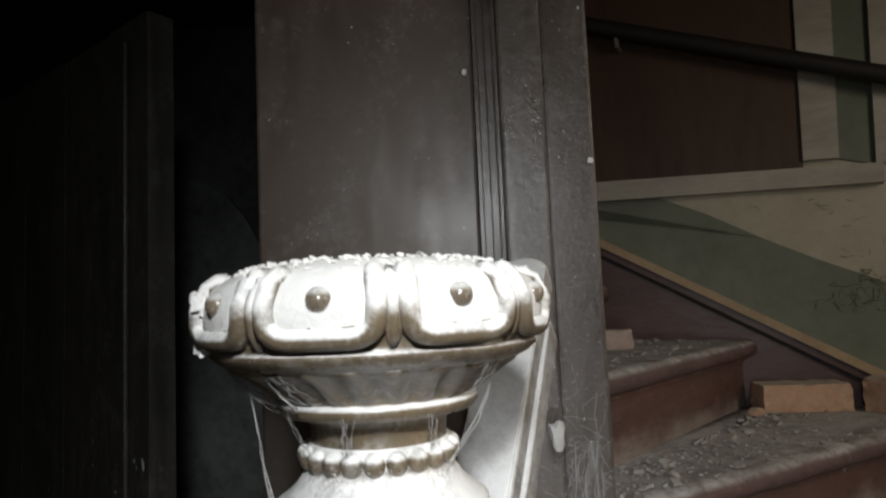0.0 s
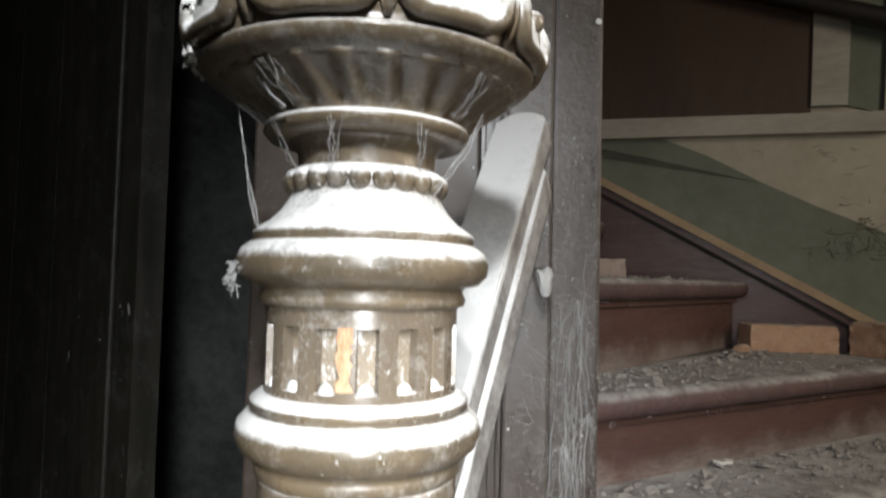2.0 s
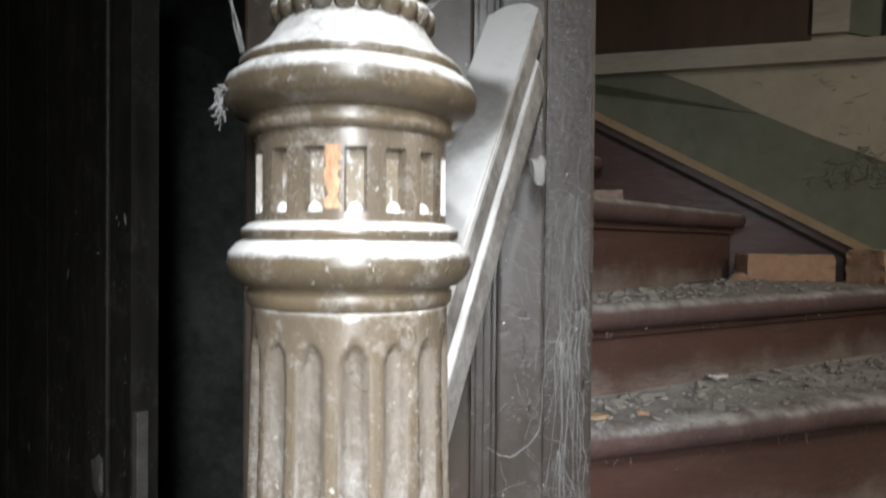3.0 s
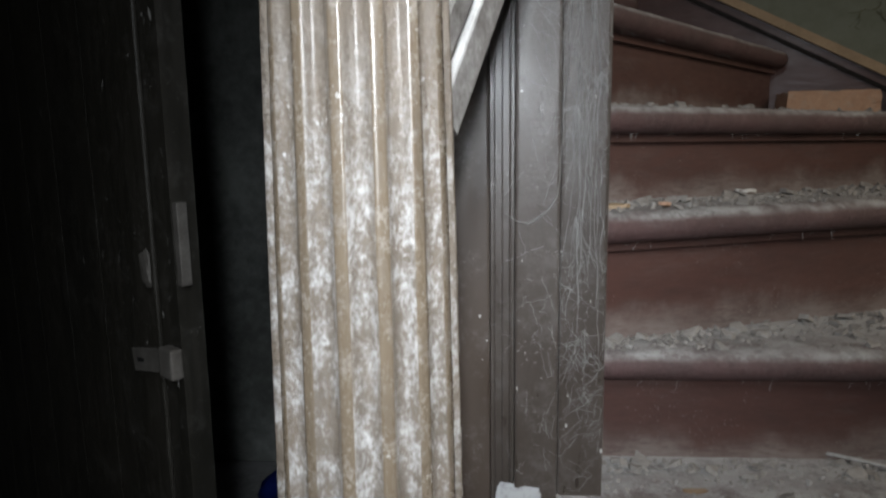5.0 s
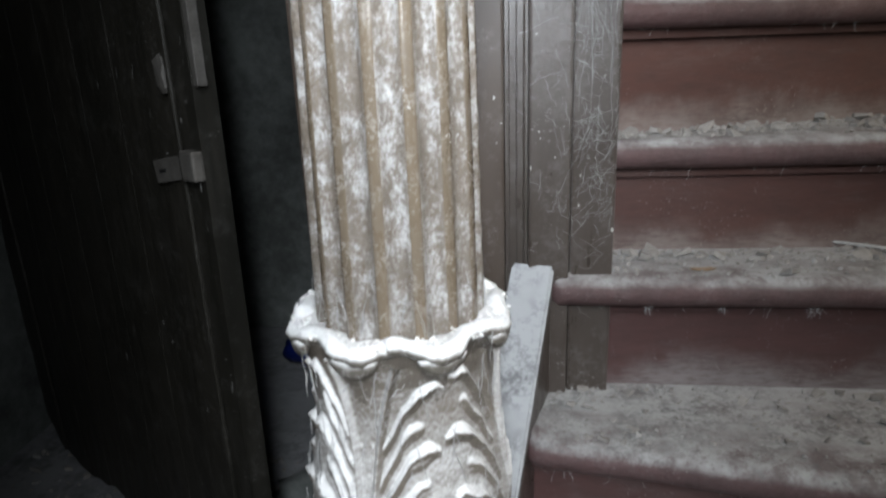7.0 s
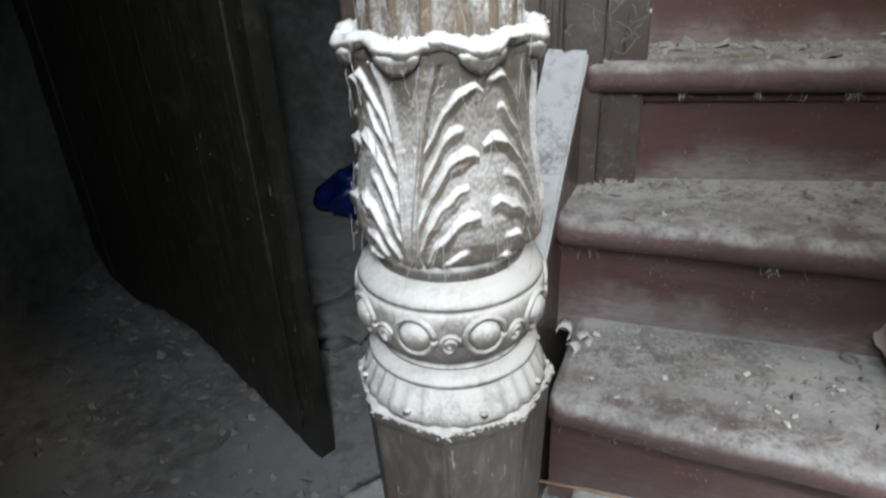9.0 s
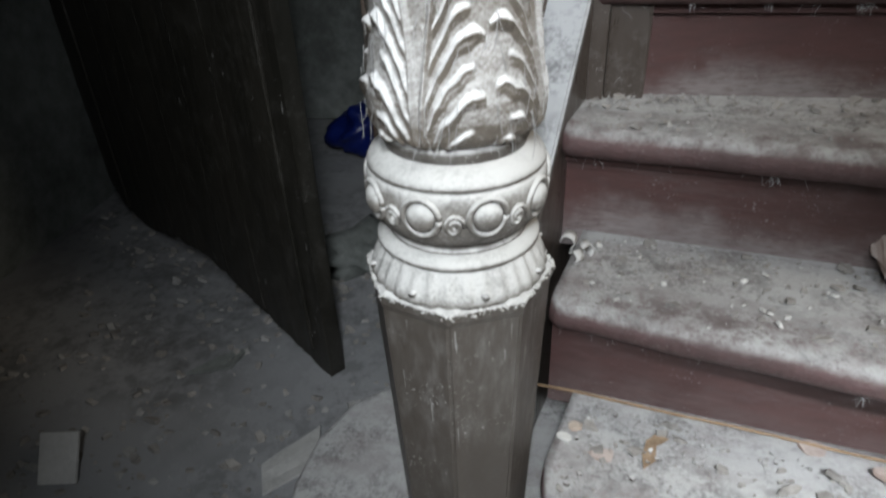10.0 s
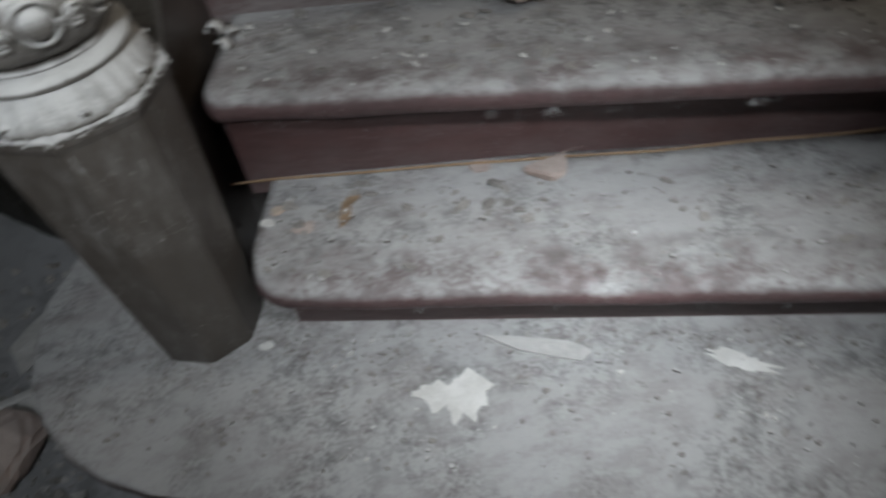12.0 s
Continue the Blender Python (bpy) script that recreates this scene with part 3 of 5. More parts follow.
post_part("shaft", (0.2315, 0.772, -0.03), (0.290, 0.93, 3.2), 0.005, M_POST)
post_part("pilaster", (0.176, 0.764, -0.03), (0.2305, 0.9, 3.2), 0.004, M_POST, "glossy dark grey-brown pilaster")
post_part("backing", (0.1465, 0.776, -0.03), (0.1755, 0.86, 3.2), 0, M_POST)
for x, r in ((0.1515, 0.0009), (0.161, 0.0009), (0.1705, 0.0014)):
    bm = bmesh.new()
    tube(bm, [Vector((x, 0.776, -0.03)) + L, Vector((x, 0.776, 3.19)) + L], [r, r], 10)
    part("bead", bm, M_POST, post, "", True)
tagged(part("wall_partition", box((-0.128, 0.785, -0.03), (0.146, 0.83, 3.2), 0.004), M_PANEL), "dark brown painted boarded partition beside the stair", "wall", kind="structure")
tagged(part("wall_under_stair", box((0.2, 0.93, -0.03), (0.25, 2.24, 3.2)), M_PANEL), "dark boarded partition behind the stair post", "wall", kind="structure")

# hand rail from newel to post
R0, R1 = Vector((0.066, 0.45, 1.30)), Vector((0.2, 0.765, 1.705))
rail = tagged(empty("hand_rail", R0), "steep wooden hand rail thick with grey dust", "hand rail")
d = R1 - R0
rx = d.normalized()
rs = rx.cross(Vector((0, 0, 1))).normalized()
ru = rs.cross(rx)
rail_turn = Matrix((rx, -rs, ru)).transposed().to_4x4()


def rail_piece(name, half, z0, z1, x1, bevel, material, x0=0.03):
    """A length of rail with a rounded far end."""
    ends = [(x1 - half * 0.75 + half * 0.75 * math.cos(radians(a)), half * math.sin(radians(a))) for a in range(-90, 91, 15)]
    bm = prism([(x0, half), (x0, -half)] + ends, z0, z1, bevel)
    bmesh.ops.transform(bm, matrix=rail_turn, verts=bm.verts)
    return part(name, bm, material, rail)


rail_piece("top", 0.029, -0.012, 0.022, d.length, 0.008, M_RAIL)
rail_piece("body", 0.0315, -0.05, -0.0125, d.length - 0.05, 0.005, M_RAIL)
rail_piece("tenon", 0.014, -0.035, 0.005, 0.09, 0.002, M_RAIL, 0.0)
bm = lump((0.014, 0.012, 0.03), 5, 0.5)
bmesh.ops.translate(bm, verts=bm.verts, vec=Vector((0.213, 0.70, 1.505)) - R0)
part("dust_clot", bm, M_WEB, rail)

# ---- the newel post ----
AX, AY, BASE = 0.055, 0.414, 0.155
newel = tagged(empty("newel_post", (AX, AY, BASE)), "ornate turned newel post, brown paint under white dust", "newel post")


def npart(name, bm, material, parent=None, label="", smooth=True):
    """A part of the newel, modelled about its axis in true heights."""
    bmesh.ops.translate(bm, verts=bm.verts, vec=(0, 0, -BASE))
    return part(name, bm, material, parent or newel, label, smooth)


def twin(ob, angle):
    c = ob.copy()
    scene.collection.objects.link(c)
    c.rotation_euler = (0, 0, radians(angle))
    return c


CAP = [(1.633, 0.088), (1.637, 0.096), (1.641, 0.1005), (1.6435, 0.101), (1.645, 0.0985), (1.650, 0.1015), (1.657, 0.1045), (1.668, 0.1045), (1.679, 0.099), (1.686, 0.090), (1.691, 0.078), (1.6935, 0.062), (1.6945, 0.04)]


def cap_r(z):
    return float(np.interp(z, [p[0] for p in CAP], [p[1] for p in CAP]))


TURN0 = 31.0
# pedestal, eight-sided
bm = bmesh.new()
rows = []
for r, z in ((0.083, 0.15), (0.101, 0.575), (0.1035, 0.583), (0.1035, 0.592), (0.097, 0.596)):
    rows.append([bm.verts.new(ring_point(r, 45 * k, z)) for k in range(8)])
for a, b in zip(rows, rows[1:]):
    for k in range(8):
        bm.faces.new((a[k], a[(k + 1) % 8], b[(k + 1) % 8], b[k]))
bm.faces.new(rows[0]), bm.faces.new(rows[-1])
es = [e for e in bm.edges if abs(e.verts[0].co.z - e.verts[1].co.z) > 0.2]
bmesh.ops.bevel(bm, geom=es, offset=0.003, segments=2, affect="EDGES")
npart("pedestal", bm, M_BASE, None, "eight-sided grimy brown pedestal", False)

# lime drips down the pedestal
bm = bmesh.new()
rnd = random.Random(17)
for k in range(15):
    a = rnd.uniform(-80, 80)
    top = 0.575 - 0.25 * rnd.random() ** 2.5
    le, wd = rnd.uniform(0.005, 0.035), rnd.uniform(0.0004, 0.0009)
    rows = []
    for q in range(6):
        z = top - le * q / 5
        rc = (0.083 + 0.018 * (z - 0.15) / 0.425) * math.cos(radians(22.5)) / math.cos(radians((a % 45) - 22.5)) + 0.0004
        p = ring_point(rc, a, z)
        s = Vector((math.cos(radians(a)), math.sin(radians(a)), 0)) * wd * (1 - 0.7 * q / 5) * rnd.uniform(0.6, 1.3)
        rows.append((bm.verts.new(p - s), bm.verts.new(p + s)))
    for p, q in zip(rows, rows[1:]):
        bm.faces.new((p[0], p[1], q[1], q[0]))
tagged(npart("lime_crust", bm, M_PALE), kind="stuff")
# dust caked along the pedestal's edge
bm = bmesh.new()
rnd = random.Random(19)
for k in range(520):
    a = rnd.uniform(-110, 110)
    rc = (0.1035 - abs(rnd.gauss(0, 0.0025)) + 0.0012) * math.cos(radians(22.5)) / math.cos(radians((a % 45) - 22.5))
    flake(bm, ring_point(rc, a, 0.592 - 0.006 * (rnd.random() ** 3)), rnd.uniform(0.0008, 0.003), rnd, 0.7)
tagged(npart("edge_crust", bm, M_GREY), kind="stuff")

# petalled shoulder
shoulder = npart("shoulder", lathe([(0.094, 0.594), (0.095, 0.598), (0.0925, 0.607), (0.0875, 0.618), (0.083, 0.627), (0.079, 0.633)], 128,
      lambda r, z, a: r + 0.0016 * math.cos(radians(a) * 32) * (0.4 + 0.6 * (z > 0.597))), M_GREY, None, "ribbed grey shoulder moulding")
bm = bmesh.new()
tube(bm, [ring_point(0.089, 0, 0.606), ring_point(0.097, 0, 0.607)], [0.0045, 0.0035], 8)
stud = npart("stud", bm, M_BASE, shoulder)
stud.rotation_euler = (0, 0, radians(22.5))
for k in range(1, 8):
    twin(stud, 22.5 + 45 * k)
npart("collar_ring", lathe([(0.072, 0.629), (0.082, 0.630), (0.0862, 0.6345), (0.0855, 0.639), (0.080, 0.643), (0.073, 0.645)], 72), M_GREY)
npart("undercut", lathe([(0.074, 0.643), (0.071, 0.647), (0.0695, 0.652), (0.071, 0.659)], 64), M_BASE)

# bulged ring with roundels
BULGE = [(0.069, 0.6565), (0.077, 0.6575), (0.083, 0.663), (0.088, 0.676), (0.0908, 0.692), (0.0915, 0.706), (0.0905, 0.7145), (0.0895, 0.716), (0.0868, 0.7178), (0.0895, 0.7195), (0.0893, 0.723), (0.086, 0.7295), (0.077, 0.735), (0.071, 0.738)]
bulge = npart("bulge", lathe(BULGE, 80), M_GREY, None, "bulged grey ring with roundels")


def bulge_r(z):
    return float(np.interp(z, [p[1] for p in BULGE], [p[0] for p in BULGE]))


def on_ring(r_of, angle, z, out=0.0):
    return ring_point(r_of(z) + out, angle, z)


bm = bmesh.new()
pts = [on_ring(bulge_r, 11.4 * math.cos(k * math.tau / 24), 0.6925 + 0.0195 * math.sin(k * math.tau / 24), 0.0005) for k in range(25)]
tube(bm, pts, [0.0034] * 25, 6, 1, Vector((0, 1, 0.3)))
roundel = npart("roundel", bm, M_GREY, bulge)
bm = bmesh.new()
bmesh.ops.create_uvsphere(bm, u_segments=16, v_segments=8, radius=0.0145)
for v in bm.verts:
    v.co = Vector((v.co.x, v.co.y * 0.5, v.co.z)) + on_ring(bulge_r, 0, 0.693, 0)
button = npart("button", bm, M_GREY, bulge)
bm = bmesh.new()
pts = [on_ring(bulge_r, 20 + (1 - k / 26) * 6.0 * math.cos(k * 0.55), 0.686 + (1 - k / 26) * 0.0125 * math.sin(k * 0.55), 0.001) for k in range(22)]
tube(bm, pts, [0.0025] * 22, 5, 1, Vector((0, 1, 0.3)))
spiral = npart("scroll", bm, M_GREY, bulge)
for k in range(9):
    a = -15 + 40 * k
    for ob in (roundel, button, spiral):
        if k == 0:
            ob.rotation_euler = (0, 0, radians(a))
        else:
            twin(ob, a)
npart("neck_band", lathe([(0.070, 0.735), (0.0705, 0.742), (0.073, 0.746), (0.070, 0.75), (0.069, 0.756)], 64), M_BASE)

# leaf collar
COLLAR = [(0.066, 0.752), (0.076, 0.756), (0.0815, 0.764), (0.0835, 0.778), (0.083, 0.795), (0.0785, 0.82), (0.0745, 0.85), (0.073, 0.88), (0.0735, 0.905), (0.0765, 0.922), (0.081, 0.930), (0.079, 0.938), (0.070, 0.940), (0.062, 0.936)]


def collar_r(z):
    return float(np.interp(z, [p[1] for p in COLLAR[:11]], [p[0] for p in COLLAR[:11]]))


leaf_collar = npart("leaf_collar", lathe(COLLAR, 96, lambda r, z, a: r + (0.0042 * math.cos(radians(a + 17) * 8) * max(0, min(1, (z - 0.9) / 0.025)))), M_COLLAR, None, "collar of carved leaves chalky with dust")
bm = bmesh.new()
pts = []
for k in range(97):
    a = 360 * k / 96
    w = math.cos(radians(a + 17) * 8)
    pts.append(ring_point(0.0795 + 0.0042 * w, a, 0.934 + 0.0025 * abs(math.sin(radians(a + 17) * 4)) - 0.002 * w + 0.003 * noise.noise(Vector((k * 0.4, 0, 5)))))
tube(bm, pts, [0.0072 + 0.003 * noise.noise(Vector((k * 0.5, 3, 0))) for k in range(96)] + [0.0072], 8)
npart("lip", bm, M_LIP, leaf_collar)
bm = bmesh.new()
bmesh.ops.create_uvsphere(bm, u_segments=16, v_segments=10, radius=1)
for v in bm.verts:
    ripple = 1 + 0.12 * noise.noise(v.co * 2.3)
    v.co = Vector((v.co.x * 0.019, v.co.y * 0.0075, v.co.z * 0.0105 - 0.004 * (1 - v.co.x ** 2))) * ripple + ring_point(0.0815, 0, 0.930)
scroll = npart("leaf_tip", bm, M_LIP, leaf_collar)
scroll.rotation_euler = (0, 0, radians(-17))
for k in range(1, 8):
    twin(scroll, -17 + 45 * k)


def relief(d, side, z):
    """Height of the carved leaf over the collar at d degrees from its axis."""
    u = (z - 0.756) / 0.17
    a0 = 2.2 + 4.5 * u + 13 * u ** 3
    h = 0.0058 * math.exp(-((d - a0) / 1.9) ** 2)
    if d < a0:
        return max(h, 0.0016 * math.exp(-((d - 0.45 * a0) / 0.8) ** 2) * (u < 0.6), 0.0004)
    w = min((d - a0) / (44 - a0), 1)
    zc = z - 0.08 * math.sin(1.8 * w ** 0.85) * (1 - 0.25 * u) + 0.0065 * noise.noise(Vector((d * 0.11, z * 50, side * 9)))
    ph = (zc - 0.7535) / 0.0285 + (0.3 if side > 0 else 0)
    lobe, p = math.floor(ph), ph % 1.0
    if lobe > 3:
        return max(h, 0.0004)
    end = (0.97 if lobe % 2 else 0.74) + 0.05 * math.sin(lobe * 2.3 + side)
    tip = max(0.0, min(1.0, (end - w) / 0.3)) ** 0.5
    wide = 0.42 + 0.26 * tip
    if p < wide:  # a rounded frond with a steep upper edge
        q = p / wide
        crest = math.sin(math.pi * q ** 1.5) ** 0.9 * (1 - 0.3 * math.exp(-((q - 0.45) / 0.12) ** 2))
    else:
        crest = 0.0
    dent = 1 - 0.22 * max(0.0, math.sin(d * 1.1 + lobe * 2)) * w
    return max(h, (0.0036 + 0.0050 * w) * (1.0 if lobe % 2 else 0.75) * crest * dent * tip * min(1, w * 8 + 0.3), 0.0004)


bm = bmesh.new()
grid = []
for i in range(121):
    z = 0.7555 + 0.169 * i / 120
    row = []
    for j in range(181):
        a = -45 + 0.5 * j
        lump_n = 0.0003 * noise.noise(Vector((a * 0.5, z * 300, 1)))
        row.append(bm.verts.new(on_ring(collar_r, a, z, relief(abs(a), 1 if a > 0 else -1, z) + lump_n)))
    grid.append(row)
for p, q in zip(grid, grid[1:]):
    for j in range(180):
        bm.faces.new((p[j], p[j + 1], q[j + 1], q[j]))
leaf = npart("leaf", bm, M_LEAF, leaf_collar, "carved leaf chalky with dust")
leaf.rotation_euler = (0, 0, radians(-15))
for k in range(1, 4):
    twin(leaf, -15 + 90 * k)

bm = bmesh.new()
rnd = random.Random(13)
for k in range(420):
    a = rnd.uniform(0, 360)
    flake(bm, ring_point(rnd.uniform(0.069, 0.087), a, 0.9385 + rnd.uniform(0, 0.003)), rnd.uniform(0.0008, 0.0024), rnd, 0.5)
bmesh.ops.translate(bm, verts=bm.verts, vec=(0, 0, -BASE))
tagged(part("lip_dust", bm, M_PANEL_DUST, newel), kind="stuff")

# fluted shaft
SHAFT_Z = [0.93] + [0.94 + 0.004 * k for k in range(6)] + list(np.linspace(0.97, 1.37, 30)) + [1.373 + 0.0025 * k for k in range(8)] + [1.396, 1.402, 1.408]
NF, PER = 16, 12


def shaft_r(z):
    return float(np.interp(z, [0.93, 1.05, 1.22, 1.40], [0.0668, 0.0652, 0.0628, 0.0592]))


def flute(r, z, a):
    ph = ((a - 9.7) * NF / 360 + 0.5) % 1.0 - 0.5
    half = 0.32
    if z > 1.372:
        half *= math.sqrt(max(0, 1 - ((z - 1.372) / 0.0165) ** 2))
    if half < 0.02 or abs(ph) >= half:
        return r
    return r - 0.0062 * math.sqrt(max(0, 1 - (ph / half) ** 2)) * min(1, half / 0.2)


bm = lathe([(shaft_r(z), float(z)) for z in SHAFT_Z], NF * PER, flute)
me_shaft = npart("shaft", bm, M_SHAFT, None, "fluted shaft, mouldy brown paint")
me_shaft.data.materials.append(M_FLUTE)
for p in me_shaft.data.polygons:
    c = p.center
    a = math.degrees(math.atan2(c.x, -c.y))
    if math.hypot(c.x, c.y) < shaft_r(c.z + BASE) - 0.0012:
        p.material_index = 1

# mouldings and slotted drum
npart("lower_torus", lathe([(0.058, 1.405), (0.0615, 1.408), (0.0625, 1.414), (0.0605, 1.417), (0.066, 1.419), (0.0712, 1.424), (0.0738, 1.431), (0.0725, 1.438), (0.068, 1.443), (0.0635, 1.4455), (0.0655, 1.4465), (0.0655, 1.451), (0.061, 1.4545), (0.055, 1.456)], 80), M_CAP)


def slot(r, z, a):
    ph = ((a - 9.7) * NF / 360 + 0.5) % 1.0 - 0.5
    return r - 0.0065 if abs(ph) < 0.25 and 1.4605 < z < 1.4945 else r


drum = npart("drum", lathe([(0.0578, z) for z in (1.453, 1.460, 1.461, 1.47, 1.48, 1.494, 1.495, 1.500, 1.506)], NF * 24, slot), M_SHAFT, None, "slotted brown drum", False)
drum.data.materials.append(M_SLOT)
for p in drum.data.polygons:
    if math.hypot(p.center.x, p.center.y) < 0.053:
        p.material_index = 1
bm = bmesh.new()
bmesh.ops.create_uvsphere(bm, u_segments=10, v_segments=6, radius=0.0046)
for v in bm.verts:
    v.co = Vector((v.co.x, v.co.y * 0.7, max(v.co.z, -0.001) * 1.2)) + ring_point(0.0545, 9.7, 1.4605)
pile = npart("dust_plug", bm, M_PANEL_DUST, drum)
for k in range(1, NF):
    twin(pile, 360 / NF * k)
# scar of bare wood on the drum
bm = bmesh.new()
rnd = random.Random(8)
lo_row, hi_row = [], []
for k in range(15):
    z = 1.462 + 0.0024 * k
    w0, w1 = -5.4 + rnd.uniform(-1.4, 1.4), 1.6 + rnd.uniform(-1.8, 1.4)
    lo_row.append(bm.verts.new(ring_point(0.0582, w0, z))), hi_row.append(bm.verts.new(ring_point(0.0582, w1, z)))
for k in range(14):
    bm.faces.new((lo_row[k], hi_row[k], hi_row[k + 1], lo_row[k + 1]))
npart("scar", bm, M_BARE, drum, "bare orange wood where the paint is chipped")
npart("upper_torus", lathe([(0.056, 1.504), (0.0615, 1.506), (0.063, 1.510), (0.0605, 1.5145), (0.0625, 1.517), (0.070, 1.5185), (0.0755, 1.524), (0.0765, 1.531), (0.0735, 1.538), (0.069, 1.5415), (0.066, 1.5425), (0.067, 1.5435), (0.067, 1.548), (0.064, 1.5505), (0.058, 1.5545), (0.0515, 1.561), (0.047, 1.568), (0.0445, 1.573), (0.044, 1.586)], 96), M_CAP)
bm = bmesh.new()
bmesh.ops.create_uvsphere(bm, u_segments=10, v_segments=8, radius=0.0066)
for v in bm.verts:
    v.co = Vector((v.co.x, v.co.y, v.co.z * 1.08)) + ring_point(0.0445, 2, 1.578)
bead = npart("bead", bm, M_CAP)
for k in range(1, 22):
    twin(bead, 360 / 22 * k)
npart("neck", lathe([(0.043, 1.583), (0.042, 1.588), (0.0425, 1.596), (0.045, 1.602), (0.052, 1.6045)], 72), M_CAP)
npart("neck_ring", lathe([(0.052, 1.603), (0.060, 1.604), (0.0632, 1.608), (0.062, 1.612), (0.056, 1.614)], 72), M_CAP)


def gadroon(r, z, a):
    k = max(0, min(1, (z - 1.613) / 0.004)) * max(0, min(1, (1.634 - z) / 0.003))
    return r + 0.0036 * k * math.cos(radians(a + 260 * (z - 1.62)) * 24)


npart("bell", lathe([(0.058, 1.611), (0.0605, 1.614), (0.064, 1.617), (0.069, 1.621), (0.0745, 1.625), (0.0805, 1.629), (0.0865, 1.632), (0.09, 1.634)], 240, gadroon), M_CAP, None, "ribbed bell under the cap")
cap = npart("cap", lathe([(r, z) for z, r in CAP], 128), M_CAP, None, "dust-covered carved cap")


def cap_point(angle, z, out=0.0):
    return ring_point(cap_r(z) + out, angle, z + out * 0.4)


# framed lobes round the cap, each with its boss and its bed of dust
path = [(-15.2, 1.6845)] + [(-15.5 - 0.4 * math.sin(k / 6 * 3.1), 1.683 - 0.004 * k) for k in range(6)]
path += [(-15.5 + 7 * (1 - math.cos(k * math.pi / 8)), 1.659 - 0.008 * math.sin(k * math.pi / 8)) for k in range(5)]
path += [(-6 + 2 * k, 1.651) for k in range(7)]
path += [(-a, z) for a, z in reversed(path[:12])]
bm = bmesh.new()
tube(bm, [cap_point(a, z, -0.002 if z > 1.684 else 0.0012) for a, z in path], [0.0058] * len(path), 8, 1, Vector((0, 1, 0.5)))
lobe = npart("lobe_frame", bm, M_FRAME, cap)
bm = bmesh.new()
grid = []
for i in range(9):
    z = 1.6535 + (1.6945 - 1.6535) * i / 8
    half = 13.2 if i > 1 else (9.5, 12.2)[i]
    grid.append([bm.verts.new(cap_point(half * (j / 6 - 1), z, 0.0006 + 0.0008 * noise.noise(Vector((j * 0.7, i * 0.7, 2))))) for j in range(13)])
for a, b in zip(grid, grid[1:]):
    for j in range(12):
        bm.faces.new((a[j], a[j + 1], b[j + 1], b[j]))
bed = npart("dust_bed", bm, M_PANEL_DUST, cap)
bm = bmesh.new()
bmesh.ops.create_uvsphere(bm, u_segments=14, v_segments=10, radius=0.0068)
for v in bm.verts:
    v.co = v.co + cap_point(0, 1.671, -0.0008)
boss = npart("boss", bm, M_SHAFT, cap)
bm = bmesh.new()
for off, r0 in ((0, 0.0032), (-2.6, 0.0019), (2.6, 0.0019)):
    pts = [cap_point(20 + off * (1 - 0.75 * (k / 8) ** 2), 1.6855 - 0.005 * k, 0.0012 if k else -0.002) for k in range(9)]
    tube(bm, pts, [r0 * (0.7 + 0.5 * math.sin(math.pi * (0.2 + 0.8 * k / 8))) * (1 if k < 8 else 0.3) for k in range(9)], 7, 1, Vector((0, 1, 0.5)))
dart = npart("dart", bm, M_FRAME, cap)
for k in range(9):
    for ob in (lobe, bed, boss, dart):
        if k == 0:
            ob.rotation_euler = (0, 0, radians(TURN0))
        else:
            twin(ob, TURN0 + 40 * k)
# loose dust crust along the top of the cap
bm = bmesh.new()
rnd = random.Random(3)
for k in range(520):
    a, r = rnd.uniform(-180, 180), rnd.uniform(0.055, 0.092)
    z = float(np.interp(r, [0.04, 0.062, 0.078, 0.09, 0.099], [1.6945, 1.6935, 1.691, 1.686, 1.679]))
    flake(bm, ring_point(r, a, z + 0.0005), rnd.uniform(0.001, 0.0026), rnd, 0.4)
for k in range(190):
    flake(bm, ring_point(rnd.uniform(0.1, 0.108), rnd.uniform(-98, -60), rnd.uniform(1.643, 1.674)), rnd.uniform(0.0012, 0.0045), rnd, 1.2)
bmesh.ops.translate(bm, verts=bm.verts, vec=(0, 0, -BASE))
tagged(part("dust_crust", bm, M_PANEL_DUST, newel), kind="stuff")

# ---- the open door ----
DOOR_A, DOOR_B = Vector((-0.288, 0.882, 0)), Vector((-1.2, 1.575, 0))
dw = (DOOR_B - DOOR_A).normalized()
DOOR_M = Matrix.Translation(Vector((DOOR_A.x, DOOR_A.y, -0.005))) @ Matrix.Rotation(math.atan2(dw.y, dw.x), 4, "Z")
DL = (DOOR_B - DOOR_A).length
door = tagged(empty("door"), "nearly black panelled wooden door standing open", "door")
door.matrix_world = DOOR_M


# the camera's side of the leaf is y > 0
def dpart(name, lo, hi, bevel, material, parent=None, label=""):
    return part(name, box(lo, hi, bevel), material, parent or door, label)


def foot(u):
    """Height of the rotted lower edge along the leaf."""
    return float(np.interp(u, [0, 0.06, 0.2, 0.45, 0.56, 0.76, 0.9, 1.02, 1.13, 1.21], [-0.025, -0.02, 0.0, 0.05, 0.07, 0.045, 0.012, 0.0, 0.03, 0.12])) + 0.014 * noise.noise(Vector((u * 17, 2, 0))) + 0.006 * noise.noise(Vector((u * 60, 5, 0)))


